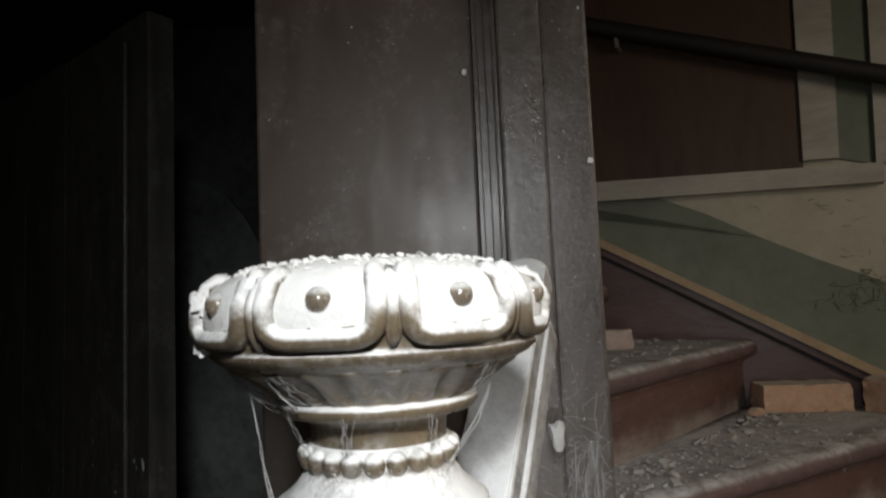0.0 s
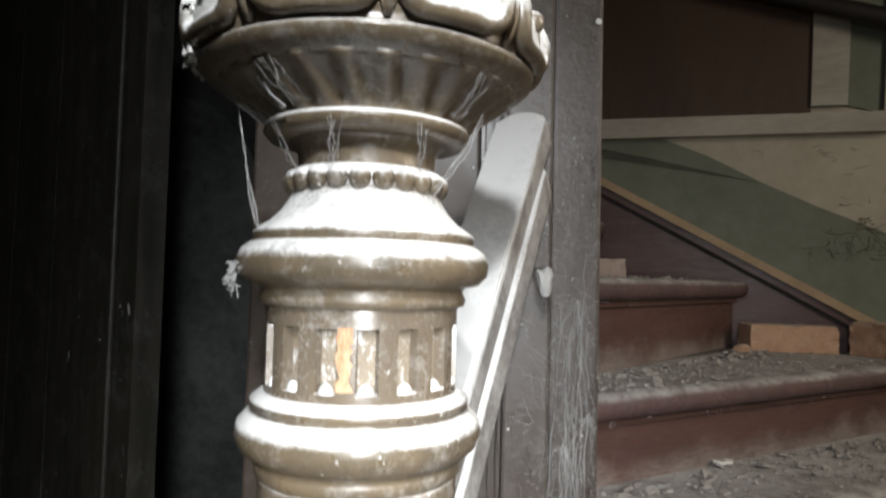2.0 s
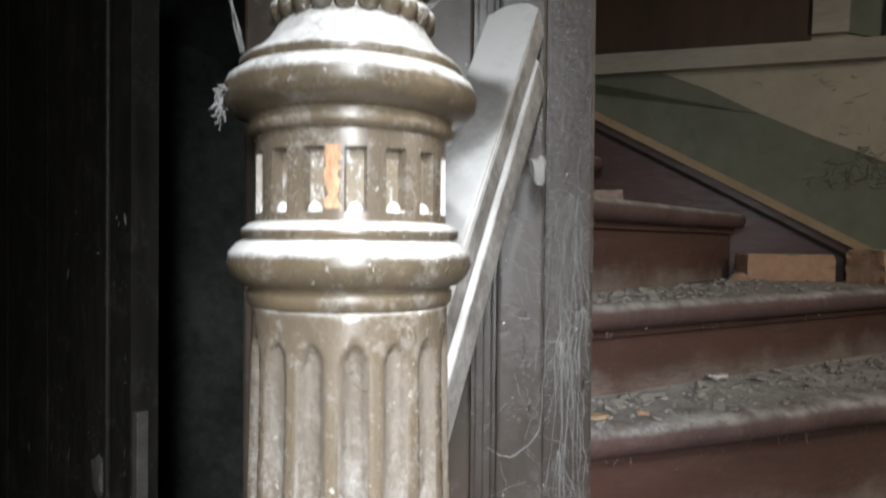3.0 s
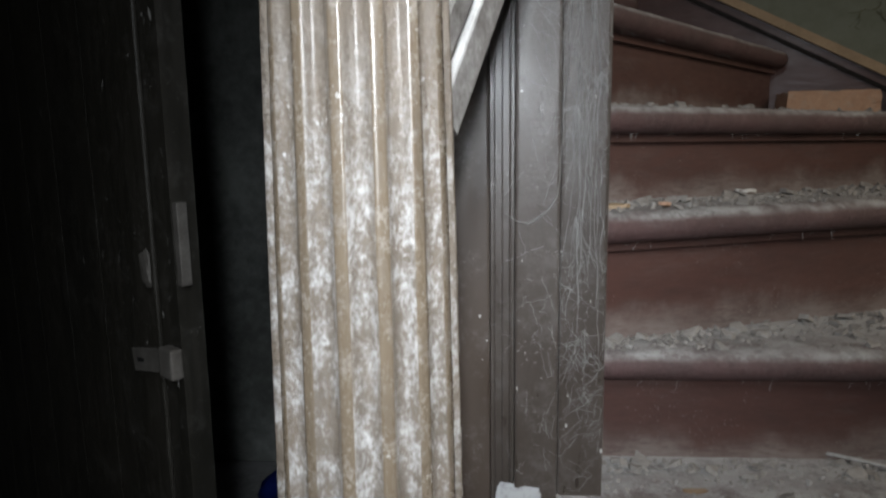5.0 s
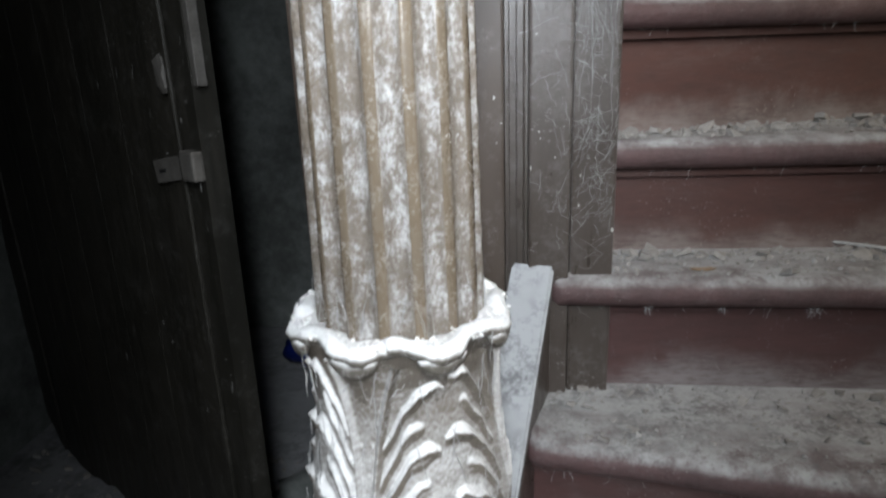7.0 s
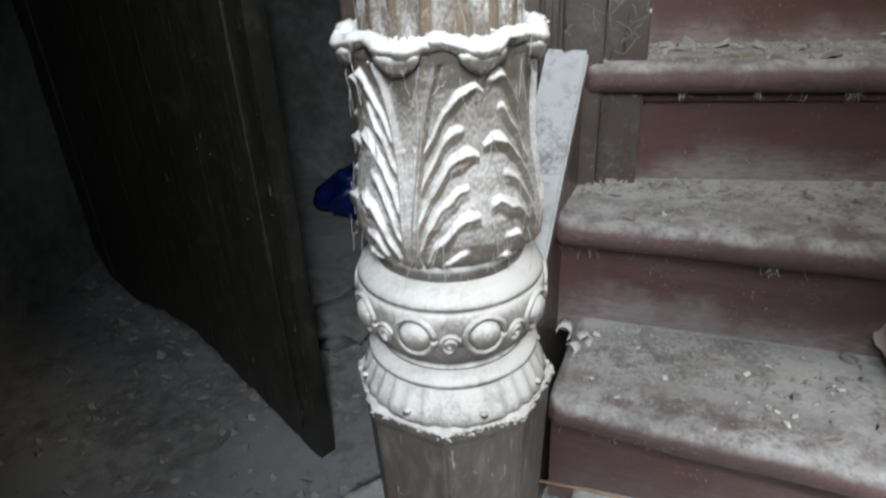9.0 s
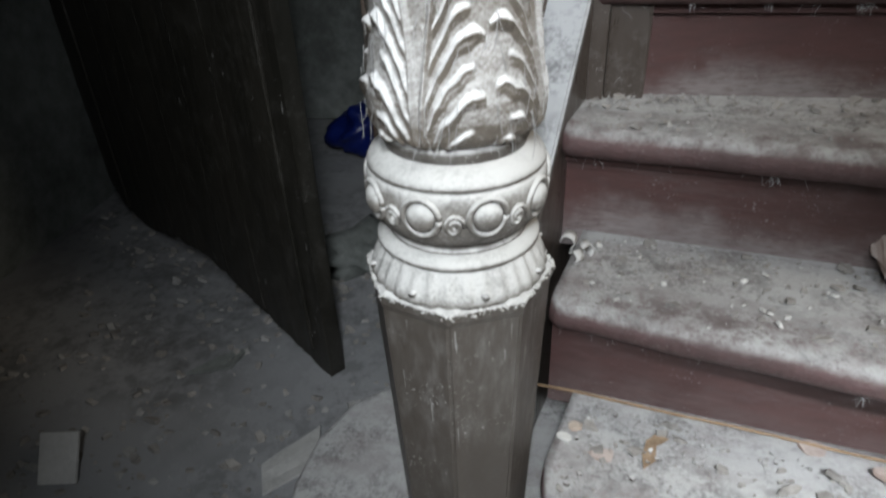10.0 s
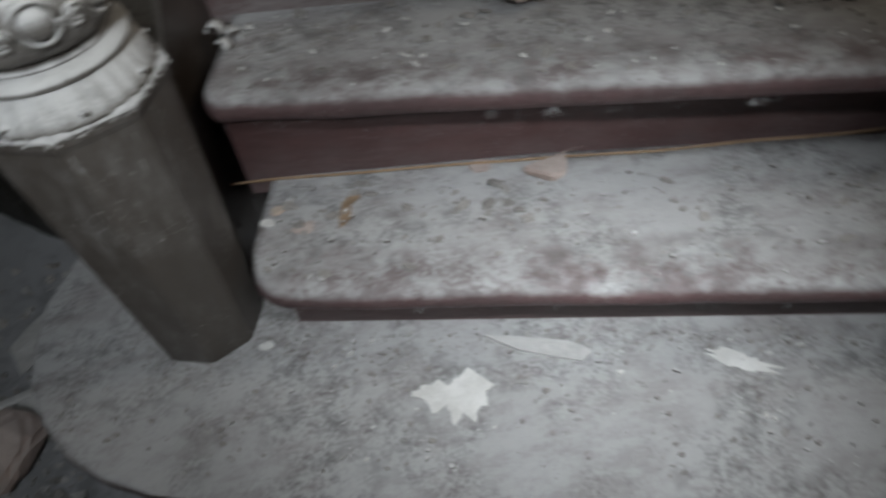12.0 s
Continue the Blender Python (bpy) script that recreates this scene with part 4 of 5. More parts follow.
def door_board(name, u0, u1, y0, y1, ragged_end=False):
    n = max(int((u1 - u0) / 0.015), 4)
    low = [(u0 + (u1 - u0) * k / n, foot(u0 + (u1 - u0) * k / n)) for k in range(n + 1)]
    if ragged_end:
        side = [(u1 + 0.02 * noise.noise(Vector((3, z * 6, 0))) + 0.008 * noise.noise(Vector((7, z * 25, 0))), z) for z in np.linspace(0.15, 2.05, 60)]
    else:
        side = [(u1, 1.0)]
    ring = low + side + [(u1, 2.1), (u0, 2.1)]
    bm = bmesh.new()
    f = [bm.verts.new((x, y1, z)) for x, z in ring]
    b = [bm.verts.new((x, y0, z)) for x, z in ring]
    bm.faces.new(f), bm.faces.new(b)
    for k in range(len(ring)):
        q = (k + 1) % len(ring)
        bm.faces.new((f[k], f[q], b[q], b[k]))
    return part(name, bm, M_DOOR, door)


door_board("stile", 0, 0.11, -0.016, 0.022)
door_board("stile", DL - 0.05, 1.205, -0.02, 0.022, True)
for k in range(6):
    w = (DL - 0.162) / 6
    door_board("plank", 0.1125 + k * w, 0.1115 + (k + 1) * w - 0.002, -0.016, 0.017)
dpart("moulding", (0.052, 0.0225, 0.03), (0.062, 0.03, 2.07), 0.003, M_DOOR)
droop = Matrix.Translation((0.02, 0, 0.985)) @ Matrix.Rotation(radians(10), 4, "Y") @ Matrix.Translation((-0.02, 0, -0.985))
latch = part("latch", box((0.004, 0.0225, 0.966), (0.15, 0.03, 1.004), 0.002, droop), M_METAL, door, "grey painted steel hasp")
dpart("keeper", (-0.004, 0.0225, 0.962), (0.034, 0.042, 1.008), 0.004, M_METAL, latch)
part("slot", box((0.11, 0.0302, 0.982), (0.132, 0.0308, 0.988), 0, droop), M_HOLE, latch)
dpart("edge_plate", (-0.013, 0.004, 1.10), (0.0, 0.02, 1.22), 0.0015, M_METAL)
bm = lump((0.03, 0.012, 0.055), 9)
bmesh.ops.translate(bm, verts=bm.verts, vec=(0.075, 0.028, 1.09))
part("escutcheon", bm, M_METAL, door)

# pale flecks, drips and scratches on the leaf, thickest near its free edge
bm = bmesh.new()
rnd = random.Random(61)
for k in range(150):
    u, z = 0.012 + 0.5 * rnd.random() ** 3, rnd.uniform(0.05, 1.5)
    if z < foot(u) + 0.03:
        continue
    y = 0.0228 if u < 0.11 else 0.0178
    w, h = 0.0006 + 0.0028 * rnd.random() ** 4, 0.0008 + 0.012 * rnd.random() ** 4
    lean = rnd.gauss(0, 0.25)
    bm.faces.new([bm.verts.new((u + w * math.cos(q * 1.0472) * rnd.uniform(0.5, 1.2) + lean * h * math.sin(q * 1.0472), y, z + h * math.sin(q * 1.0472))) for q in range(6)])
tagged(part("flecks", bm, M_PALE, door), kind="stuff")

# ---- the back room ----
bm = bmesh.new()
outline = [(-1.25, 0.0), (-0.57, 0.0), (-0.57, 1.5)]
outline += [(-0.57 - 0.42 * (1 - math.cos(k * math.pi / 14)), 1.5 + 0.76 * math.sin(k * math.pi / 14)) for k in range(1, 8)]
outline += [(-1.25, 2.26)]
f = [bm.verts.new((x, 2.5 + 0.12 * z / 2.1, z - 0.02)) for x, z in outline]
b = [bm.verts.new((x, 2.53 + 0.12 * z / 2.1, z - 0.02)) for x, z in outline]
bm.faces.new(f), bm.faces.new(b)
for i in range(len(f)):
    j = (i + 1) % len(f)
    bm.faces.new((f[i], f[j], b[j], b[i]))
tagged(part("leaning_board", bm, M_WALL), "grey board with a rounded corner leaning in the dark back room", "board")
bm = lump((0.36, 0.26, 0.2), 12, 0.45, 4, 0.2)
for v in bm.verts:  # a peaked heap with folds
    k = v.co.z / 0.2
    v.co.x *= 1.15 - 0.6 * k
    v.co += Vector((noise.noise(v.co * 16), noise.noise(v.co * 16 + Vector((5, 0, 0))), 0)) * 0.012
bmesh.ops.translate(bm, verts=bm.verts, vec=(-0.5, 2.2, FLOOR_Z))
tagged(part("plastic_bag", bm, M_BLUE, smooth=True), "crumpled dark blue plastic bag on the floor", "bag")

# ---- loose things ----
def put(name, bm, material, at, turn_z, label, category, group="", smooth=False):
    ob = part(name, bm, material, None, "", smooth)
    ob.matrix_world = pose(*at, 0, 0, turn_z)
    return tagged(ob, label, category, group)


def rough_brick(size, seed):
    """A brick with chipped edges."""
    bm = box((-size[0] / 2, -size[1] / 2, 0), (size[0] / 2, size[1] / 2, size[2]))
    bmesh.ops.subdivide_edges(bm, edges=bm.edges[:], cuts=7, use_grid_fill=True)
    for v in bm.verts:
        edge = sum(abs(abs(c) - h) < 1e-4 for c, h in ((v.co.x, size[0] / 2), (v.co.y, size[1] / 2), (v.co.z - size[2] / 2, size[2] / 2)))
        k = 0.0015 + 0.004 * max(edge - 1, 0)
        p = v.co * 40 + Vector((seed * 7.3, 0, 0))
        v.co += Vector((noise.noise(p), noise.noise(p + Vector((9, 0, 0))), min(noise.noise(p + Vector((0, 9, 0))), 0) if v.co.z > 0.001 else 0)) * k * 1.4
    return bm


def sheet(outline, thick, curl, seed):
    """A thin ragged scrap with a curl."""
    bm = bmesh.new()
    low = [bm.verts.new((x, y, 0)) for x, y in outline]
    f = bm.faces.new(low)
    g = bmesh.ops.triangulate(bm, faces=[f])
    bmesh.ops.subdivide_edges(bm, edges=bm.edges[:], cuts=2, use_grid_fill=True)
    for v in bm.verts:
        v.co.z = curl * (v.co.x ** 2 + 0.5 * v.co.y ** 2) * 40 + thick * 0.8 * noise.noise(v.co * 60 + Vector((seed, 0, 0)))
    ext = bmesh.ops.extrude_face_region(bm, geom=bm.faces[:])
    bmesh.ops.translate(bm, verts=[e for e in ext["geom"] if isinstance(e, bmesh.types.BMVert)], vec=(0, 0, thick))
    low_z = min(v.co.z for v in bm.verts)
    bmesh.ops.translate(bm, verts=bm.verts, vec=(0, 0, -low_z))
    return bm


def ragged(rx, ry, n, seed, depth=0.35):
    rnd = random.Random(seed)
    return [(rx * math.cos(k * math.tau / n) * (1 - depth * rnd.random()), ry * math.sin(k * math.tau / n) * (1 - depth * rnd.random())) for k in range(n)]


def torn(rx, ry, n, seed, depth=0.6):
    """A torn outline with bays and tongues."""
    out = []
    for k in range(n):
        a = k * math.tau / n
        p = Vector((3.1 * math.cos(a), 3.1 * math.sin(a), seed * 3.7))
        r = 1 - depth * (0.5 + 0.9 * noise.noise(p) + 0.5 * noise.noise(p * 2.7))
        out.append((rx * r * math.cos(a), ry * r * math.sin(a)))
    return out


BR = "bricks left on the stair"
put("brick", rough_brick((0.215, 0.1, 0.07), 1), M_BRICK, (1.03, 1.735, 1.348), -7.5, "broken orange brick lying on a winder tread", "brick", BR)
put("brick", rough_brick((0.13, 0.09, 0.085), 2), M_BRICK, (1.235, 1.66, 1.348), 30, "short reddish brick end leaning by the wall string", "brick", BR)
put("brick", rough_brick((0.1, 0.08, 0.05), 3), M_PINK, (0.53, 1.70, 1.53), -12, "dusty half brick on an upper tread", "brick", BR)
put("brick_fragment", chunk((0.05, 0.04, 0.03), 31), M_BRICK, (0.875, 1.66, 1.348), 20, "small orange brick fragment on a tread", "brick")
put("plaster_lump", chunk((0.135, 0.115, 0.1), 22), M_PINK, (0.625, 0.57, 0.488), 25, "angular pinkish plaster lump on a tread", "rubble")
put("plaster_lump", chunk((0.15, 0.135, 0.105), 22), M_PINK, (-0.325, 0.372, FLOOR_Z), 70, "angular pinkish plaster lump on the floor moulding", "rubble")
put("plaster_crumb", chunk((0.065, 0.05, 0.03), 24), M_PINK, (0.588, 0.4, 0.309), 0, "crumbling pinkish plaster lump on a tread", "rubble")
put("plaster_crumb", chunk((0.04, 0.03, 0.008), 25), M_PINK, (0.5, 0.44, 0.309), 0, "flat pinkish plaster chip on a tread", "rubble")
put("plaster_crumb", chunk((0.036, 0.026, 0.006), 26), M_PINK, (0.235, 0.405, 0.309), 0, "flat pinkish plaster chip on a tread", "rubble")
put("plaster_crumb", chunk((0.024, 0.018, 0.007), 27), M_BRICK, (0.205, 0.45, 0.309), 0, "tiny orange brick chip on a tread", "rubble")
put("paint_scrap", sheet(torn(0.066, 0.05, 80, 9, 0.75), 0.002, 0.004, 1), M_WHITE, (0.372, 0.175, 0.156), -15, "ragged flake of white paint on the bottom step", "paint scrap")
put("paint_scrap", sheet(ragged(0.015, 0.009, 8, 6), 0.002, 0.03, 2), M_WHITE, (0.135, 0.335, 0.156), -10, "small white paint flake on the bottom step", "paint scrap")
put("paint_scrap", sheet(ragged(0.012, 0.009, 8, 7), 0.002, 0.03, 3), M_WHITE, (0.188, 0.428, 0.31), -30, "small white paint flake on a tread", "paint scrap")
put("paint_scrap", sheet(torn(0.055, 0.016, 40, 8, 0.5), 0.002, 0.008, 4), M_WHITE, (0.77, 0.105, 0.156), -38, "curled pale paint scrap on the bottom step", "paint scrap")
put("wood_sliver", sheet([(-0.08, 0.004), (-0.03, -0.012), (0.06, -0.016), (0.075, 0.004), (0.04, 0.014), (-0.03, 0.01)], 0.004, 0.0, 5), M_TRIM, (0.515, 0.212, 0.156), -27, "grey sliver of wood on the bottom step", "wood sliver")
def curl(radius, arc, length, seed):
    """A strip of paint rolled up on itself, open on one side."""
    bm = bmesh.new()
    rows = []
    for k in range(25):
        a = radians(-60 + arc * k / 24)
        r = radius * (1 - 0.35 * k / 24)
        le = length * (1 + 0.25 * noise.noise(Vector((k * 0.3, seed, 0))))
        rows.append([bm.verts.new((x, -(r + o) * math.cos(a), (r + o) * math.sin(a))) for x, o in ((-le / 2, 0), (le / 2, 0), (le / 2, 0.0009), (-le / 2, 0.0009))])
    for p, q in zip(rows, rows[1:]):
        for k in range(4):
            bm.faces.new((p[k], p[(k + 1) % 4], q[(k + 1) % 4], q[k]))
    bm.faces.new(rows[0]), bm.faces.new(rows[-1])
    bmesh.ops.translate(bm, verts=bm.verts, vec=(0, 0, -min(v.co.z for v in bm.verts)))
    return bm


put("paint_curl", curl(0.012, 250, 0.02, 1), M_TRIM, (0.186, 0.622, 0.4895), 75, "curled strip of pale paint against the stair string", "paint scrap", "", True)
put("paint_curl", curl(0.011, 210, 0.018, 4), M_TRIM, (0.209, 0.603, 0.4895), 110, "curled strip of pale paint on a tread", "paint scrap", "", True)
put("paint_curl", curl(0.009, 230, 0.014, 7), M_TRIM, (0.196, 0.585, 0.4895), 40, "small curled strip of pale paint on a tread", "paint scrap", "", True)
ob = put("plaster_shard", sheet([(-0.05, 0), (0.05, 0), (0.012, 0.05), (-0.008, 0.052)], 0.004, 0, 8), M_TRIM, (0.51, 0.686, 0.491), -8, "pale triangular plaster shard leaning on the riser", "plaster shard")
ob.matrix_world = pose(0.51, 0.655, 0.491, 62, 0, -10)
put("plaster_shard", sheet([(-0.08, 0), (0.09, 0.004), (0.085, 0.014), (-0.07, 0.012)], 0.004, 0, 9), M_TRIM, (0.555, 0.645, 0.489), -14, "long white splinter on a tread", "plaster shard")
put("dry_leaf", sheet([(-0.034, -0.004), (-0.01, -0.012), (0.012, -0.004), (0.03, -0.014), (0.038, 0.0), (0.014, 0.01), (-0.012, 0.006)], 0.001, 0.05, 11), M_DRY, (0.296, 0.415, 0.31), 62, "curled brown dry leaf on a tread", "leaf")
put("dry_leaf", sheet(ragged(0.022, 0.008, 8, 12), 0.001, 0.1, 12), M_DRY, (0.412, 0.784, 0.836), 2, "dark curled dry leaf on a tread", "leaf")
put("wood_chip", sheet(ragged(0.02, 0.008, 7, 13), 0.004, 0.02, 13), M_BRICK, (0.338, 0.905, 0.836), -15, "rusty orange wood chip on a tread", "wood chip")
put("wood_chip", sheet(ragged(0.02, 0.009, 7, 14), 0.005, 0.02, 14), M_STRIP, (0.33, 0.915, 1.196), 10, "yellow wood chip on a tread", "wood chip")
put("wood_chip", sheet(ragged(0.014, 0.009, 7, 15), 0.005, 0.02, 15), M_BRICK, (0.40, 0.93, 1.196), 30, "rusty wood chip on a tread", "wood chip")
put("plaster_shard", sheet(ragged(0.024, 0.014, 7, 16), 0.005, 0.04, 16), M_WHITE, (0.62, 1.19, 1.196), 10, "pale plaster flake on a winder tread", "plaster shard")

bm = bmesh.new()
a, b = Vector((0.142, 0.524, 0.3125)), Vector((1.1, 0.311, 0.3125))
pts = [a.lerp(b, k / 14) + Vector((0, 0.003 * math.sin(k * 0.5) + 0.0012 * math.sin(k * 1.9), 0.001 * math.sin(k * 1.3))) for k in range(15)]
tube(bm, pts, [0.0021] * 15, 7)
tagged(part("reed_stick", bm, M_REED, smooth=True), "long thin yellow reed lying along a tread", "stick")
bm = bmesh.new()
tube(bm, [Vector((0.60, 0.905, 0.842)), Vector((0.68, 0.86, 0.841)), Vector((0.78, 0.79, 0.841))], [0.0022, 0.0026, 0.002], 6)
tagged(part("twig", bm, M_TRIM, smooth=True), "thin grey twig on a tread", "twig")


def moulding(p, q, half, label):
    p, q = Vector((*p, 0)), Vector((*q, 0))
    d = q - p
    m = Matrix.Translation(p + Vector((0, 0, FLOOR_Z))) @ Matrix.Rotation(math.atan2(d.y, d.x), 4, "Z")
    top = tagged(empty("moulding"), label, "moulding", "mouldings on the floor")
    top.matrix_world = m
    part("board", box((0, -half, 0.0), (d.length, half, 0.016), 0.002), M_TRIM, top)
    part("bead", box((0, half - 0.016, 0.0165), (d.length, half - 0.002, 0.026), 0.004), M_TRIM, top)
    part("edge", box((0, -half, 0.0165), (d.length, -half + 0.008, 0.021), 0.002), M_TRIM, top)


moulding((-0.78, 0.17), (-0.458, 0.432), 0.036, "weathered white wooden moulding lying on the floor")
moulding((-0.462, 0.425), (-0.235, 0.472), 0.034, "short white moulding with its end under the bottom step")
put("tile", box((-0.037, 0, 0), (0.037, 0.098, 0.01), 0.002), M_TRIM, (-0.747, 0.525, FLOOR_Z), 8, "plain pale tile leaning on a piece of rubble", "tile").matrix_world = pose(-0.747, 0.525, FLOOR_Z + 0.001, 50, 0, 8)
put("rubble_lump", chunk((0.055, 0.05, 0.065), 41), M_FLOOR, (-0.785, 0.592, FLOOR_Z), 30, "grey rubble lump behind the leaning tile", "rubble")
put("tile_shard", sheet([(-0.05, -0.01), (-0.023, -0.075), (0.06, 0.0), (0.035, 0.1)], 0.006, 0, 17), M_TRIM, (-0.315, 0.61, FLOOR_Z + 0.004), 0, "pale grey tile shard on the floor by the bottom step", "tile")
put("tile_shard", sheet([(-0.07, -0.03), (0.03, -0.02), (0.06, 0.05), (-0.01, 0.02)], 0.006, 0, 18), M_WALL, (-0.575, 0.875, FLOOR_Z + 0.004), 10, "dark grey tile shard on the floor", "tile")
put("brick_fragment", chunk((0.07, 0.06, 0.04), 33), M_BRICK, (-0.93, 0.43, FLOOR_Z), 20, "dull red brick fragment on the floor", "brick")

# crumpled rag and rubble in the doorway
put("rag", lump((0.2, 0.14, 0.07), 51, 0.9, 3), M_WALL, (-0.33, 1.35, FLOOR_Z), 30, "grey crumpled rag on the doorway floor", "rag", "", True)

# ---- rubble and dust crumbs, uncountable ----
def on_tread(i, rnd, lo, hi, reach):
    level, left, right = STEPS[i]
    a, b = Vector(left), Vector(right)
    way = (b - a).normalized()
    inw = Vector((-way.y, way.x))
    nl, nr = (STEPS[i + 1][1], STEPS[i + 1][2]) if i + 1 < len(STEPS) else (left, right)
    u = rnd.random() ** 1.2 * min(reach / (b - a).length, 0.97) + 0.015
    dl, dr = max((Vector(nl) - a) @ inw, 0.02) + OVER - 0.012, max((Vector(nr) - a) @ inw, 0.02) + OVER - 0.012
    d = dl + (dr - dl) * u
    v = lo + (hi - lo) * rnd.random()
    p = a + way * ((b - a).length * u) + inw * max(v * d, 0.01)
    return Vector((p.x, p.y, level + 0.0005))


rnd = random.Random(21)
for i in range(len(STEPS) - 1):
    bm, bm2 = bmesh.new(), bmesh.new()
    many = (0.8, 0.8, 0.8, 1.0, 1.3, 1.4, 1.4, 0.9)[i]
    for k in range(int(700 * many)):
        flake(bm, on_tread(i, rnd, 0.1, 1.0, 1.0), 0.0009 + 0.0045 * rnd.random() ** 4, rnd, 0.5)
    for k in range(int(170 * many)):
        back = rnd.random() < 0.6
        flake(bm, on_tread(i, rnd, 0.6 if back else 0.15, 1.0, 1.0), 0.0025 + (0.012 if i < 3 else 0.015) * rnd.random() ** 3, rnd, 0.3)
    for k in range(int((110 if i < 4 else 45) * many)):
        flake(bm2, on_tread(i, rnd, 0.05, 1.0, 0.9), 0.001 + 0.004 * rnd.random() ** 3, rnd, 0.6)
    for k in range(260 if i < 3 else 80):
        flake(bm2, on_tread(i, rnd, 1.0 - 0.3 * rnd.random() ** 2, 1.0, 1.0), 0.0006 + 0.0032 * rnd.random() ** 3, rnd, 0.6)
    tagged(part("rubble", bm, M_CHIPS), "grey and brown crumbs strewn over a stair tread", "rubble", kind="stuff")
    tagged(part("plaster_dust", bm2, M_PALE), "pale plaster crumbs strewn over a stair tread", "rubble", kind="stuff")
bm, bm2 = bmesh.new(), bmesh.new()
for k in range(5000):
    x, y = rnd.uniform(-0.17, 1.1), rnd.uniform(-0.1, 0.5)
    front = 0.17 - 0.31 * (x + 0.05)
    if y < front + 0.02 or y > 0.36 - 0.3 * (x - 0.14) or (x < -0.05 and (x + 0.05) ** 2 + (y - 0.38) ** 2 > 0.022):
        continue
    if noise.noise(Vector((x * 9, y * 9, 3))) + 0.5 * noise.noise(Vector((x * 25, y * 25, 6))) < rnd.uniform(-0.35, 0.3):
        continue
    flake(bm if k % 2 else bm2, (x, y, 0.1555), 0.0008 + 0.006 * rnd.random() ** 4, rnd, 0.5)
for k in range(900):
    x = rnd.uniform(0.12, 1.0)
    y = 0.352 - 0.3 * (x - 0.14) - abs(rnd.gauss(0, 0.03))
    flake(bm if k % 3 == 0 else bm2, (x, y, 0.1555), 0.0008 + 0.0045 * rnd.random() ** 3, rnd, 0.6)
for k in range(1100):
    a, r = rnd.uniform(0, math.tau), 0.083 + abs(rnd.gauss(0, 0.022))
    flake(bm if k % 3 == 0 else bm2, (0.055 + r * math.cos(a), 0.414 + r * math.sin(a), 0.1555), 0.0008 + 0.0035 * rnd.random() ** 3, rnd, 0.6)
tagged(part("rubble", bm, M_CHIPS), "grey crumbs strewn over the bottom step", "rubble", kind="stuff")
tagged(part("plaster_dust", bm2, M_PALE), "pale plaster crumbs on the bottom step", "rubble", kind="stuff")
bm, bm2 = bmesh.new(), bmesh.new()
for k in range(6500):
    x, y = rnd.uniform(-1.3, 0.0), rnd.uniform(-0.1, 1.6)
    if x > -0.24 and 0.1 < y < 0.75:
        continue
    near = noise.noise(Vector((x * 4, y * 4, 7))) + 0.25
    if rnd.random() > 0.35 + near:
        continue
    z = FLOOR_Z + 0.012 * noise.noise(Vector((x * 3, y * 3, 1))) + 0.005 * noise.noise(Vector((x * 11, y * 11, 4))) - 0.003
    flake(bm if k % 4 else bm2, (x, y, z), 0.0012 + 0.02 * rnd.random() ** 7, rnd, 0.35)
for k in range(3200):
    x, y = rnd.gauss(-0.38, 0.2), rnd.gauss(0.2, 0.17)
    if (x + 0.05) ** 2 + (y - 0.38) ** 2 < 0.034 or x > -0.1 and y > 0.13:
        continue
    z = FLOOR_Z + 0.012 * noise.noise(Vector((x * 3, y * 3, 1))) + 0.005 * noise.noise(Vector((x * 11, y * 11, 4))) - 0.002
    flake(bm if k % 2 else bm2, (x, y, z), 0.0015 + 0.016 * rnd.random() ** 6, rnd, 0.6)
tagged(part("rubble", bm, M_CHIPS), "grey rubble crumbs strewn over the floor", "rubble", kind="stuff")
tagged(part("plaster_dust", bm2, M_PALE), "pale plaster crumbs strewn over the floor", "rubble", kind="stuff")

# whiter paint crumbs and dark grit on the two lowest steps
bm, bm2 = bmesh.new(), bmesh.new()
for k in range(900):
    x, y = rnd.uniform(0.02, 1.05), rnd.uniform(-0.1, 0.4)
    if y < 0.2 - 0.31 * (x + 0.05) or y > 0.345 - 0.3 * (x - 0.14):
        continue
    if noise.noise(Vector((x * 7, y * 7, 11))) < rnd.uniform(-0.3, 0.3):
        continue
    flake(bm if k % 2 else bm2, (x, y, 0.156), 0.0012 + 0.0058 * rnd.random() ** 3, rnd, 0.4)
for k in range(260):
    flake(bm if k % 2 else bm2, on_tread(k % 2, rnd, 0.1, 1.0, 1.0), 0.0012 + 0.0055 * rnd.random() ** 3, rnd, 0.4)
tagged(part("paint_crumbs", bm, M_WHITE), "white paint crumbs scattered on the lowest steps", "rubble", kind="stuff")
tagged(part("grit", bm2, M_POST), "dark brown grit scattered on the lowest steps", "rubble", kind="stuff")

# ---- cobwebs ----
def strand(bm, p, q, sag, r, rnd, n=6, fuzz=0.002):
    pts = []
    for k in range(n + 1):
        u = k / n
        w = p.lerp(q, u) + Vector((0, 0, -sag * 4 * u * (1 - u)))
        if 0 < k < n:
            w += Vector((rnd.uniform(-fuzz, fuzz), rnd.uniform(-fuzz, fuzz) * 0.5, rnd.uniform(-fuzz, fuzz)))
        pts.append(w)
    tube(bm, pts, [r * rnd.uniform(0.6, 1.6) for _ in pts], 3)


rnd = random.Random(77)
bm = bmesh.new()
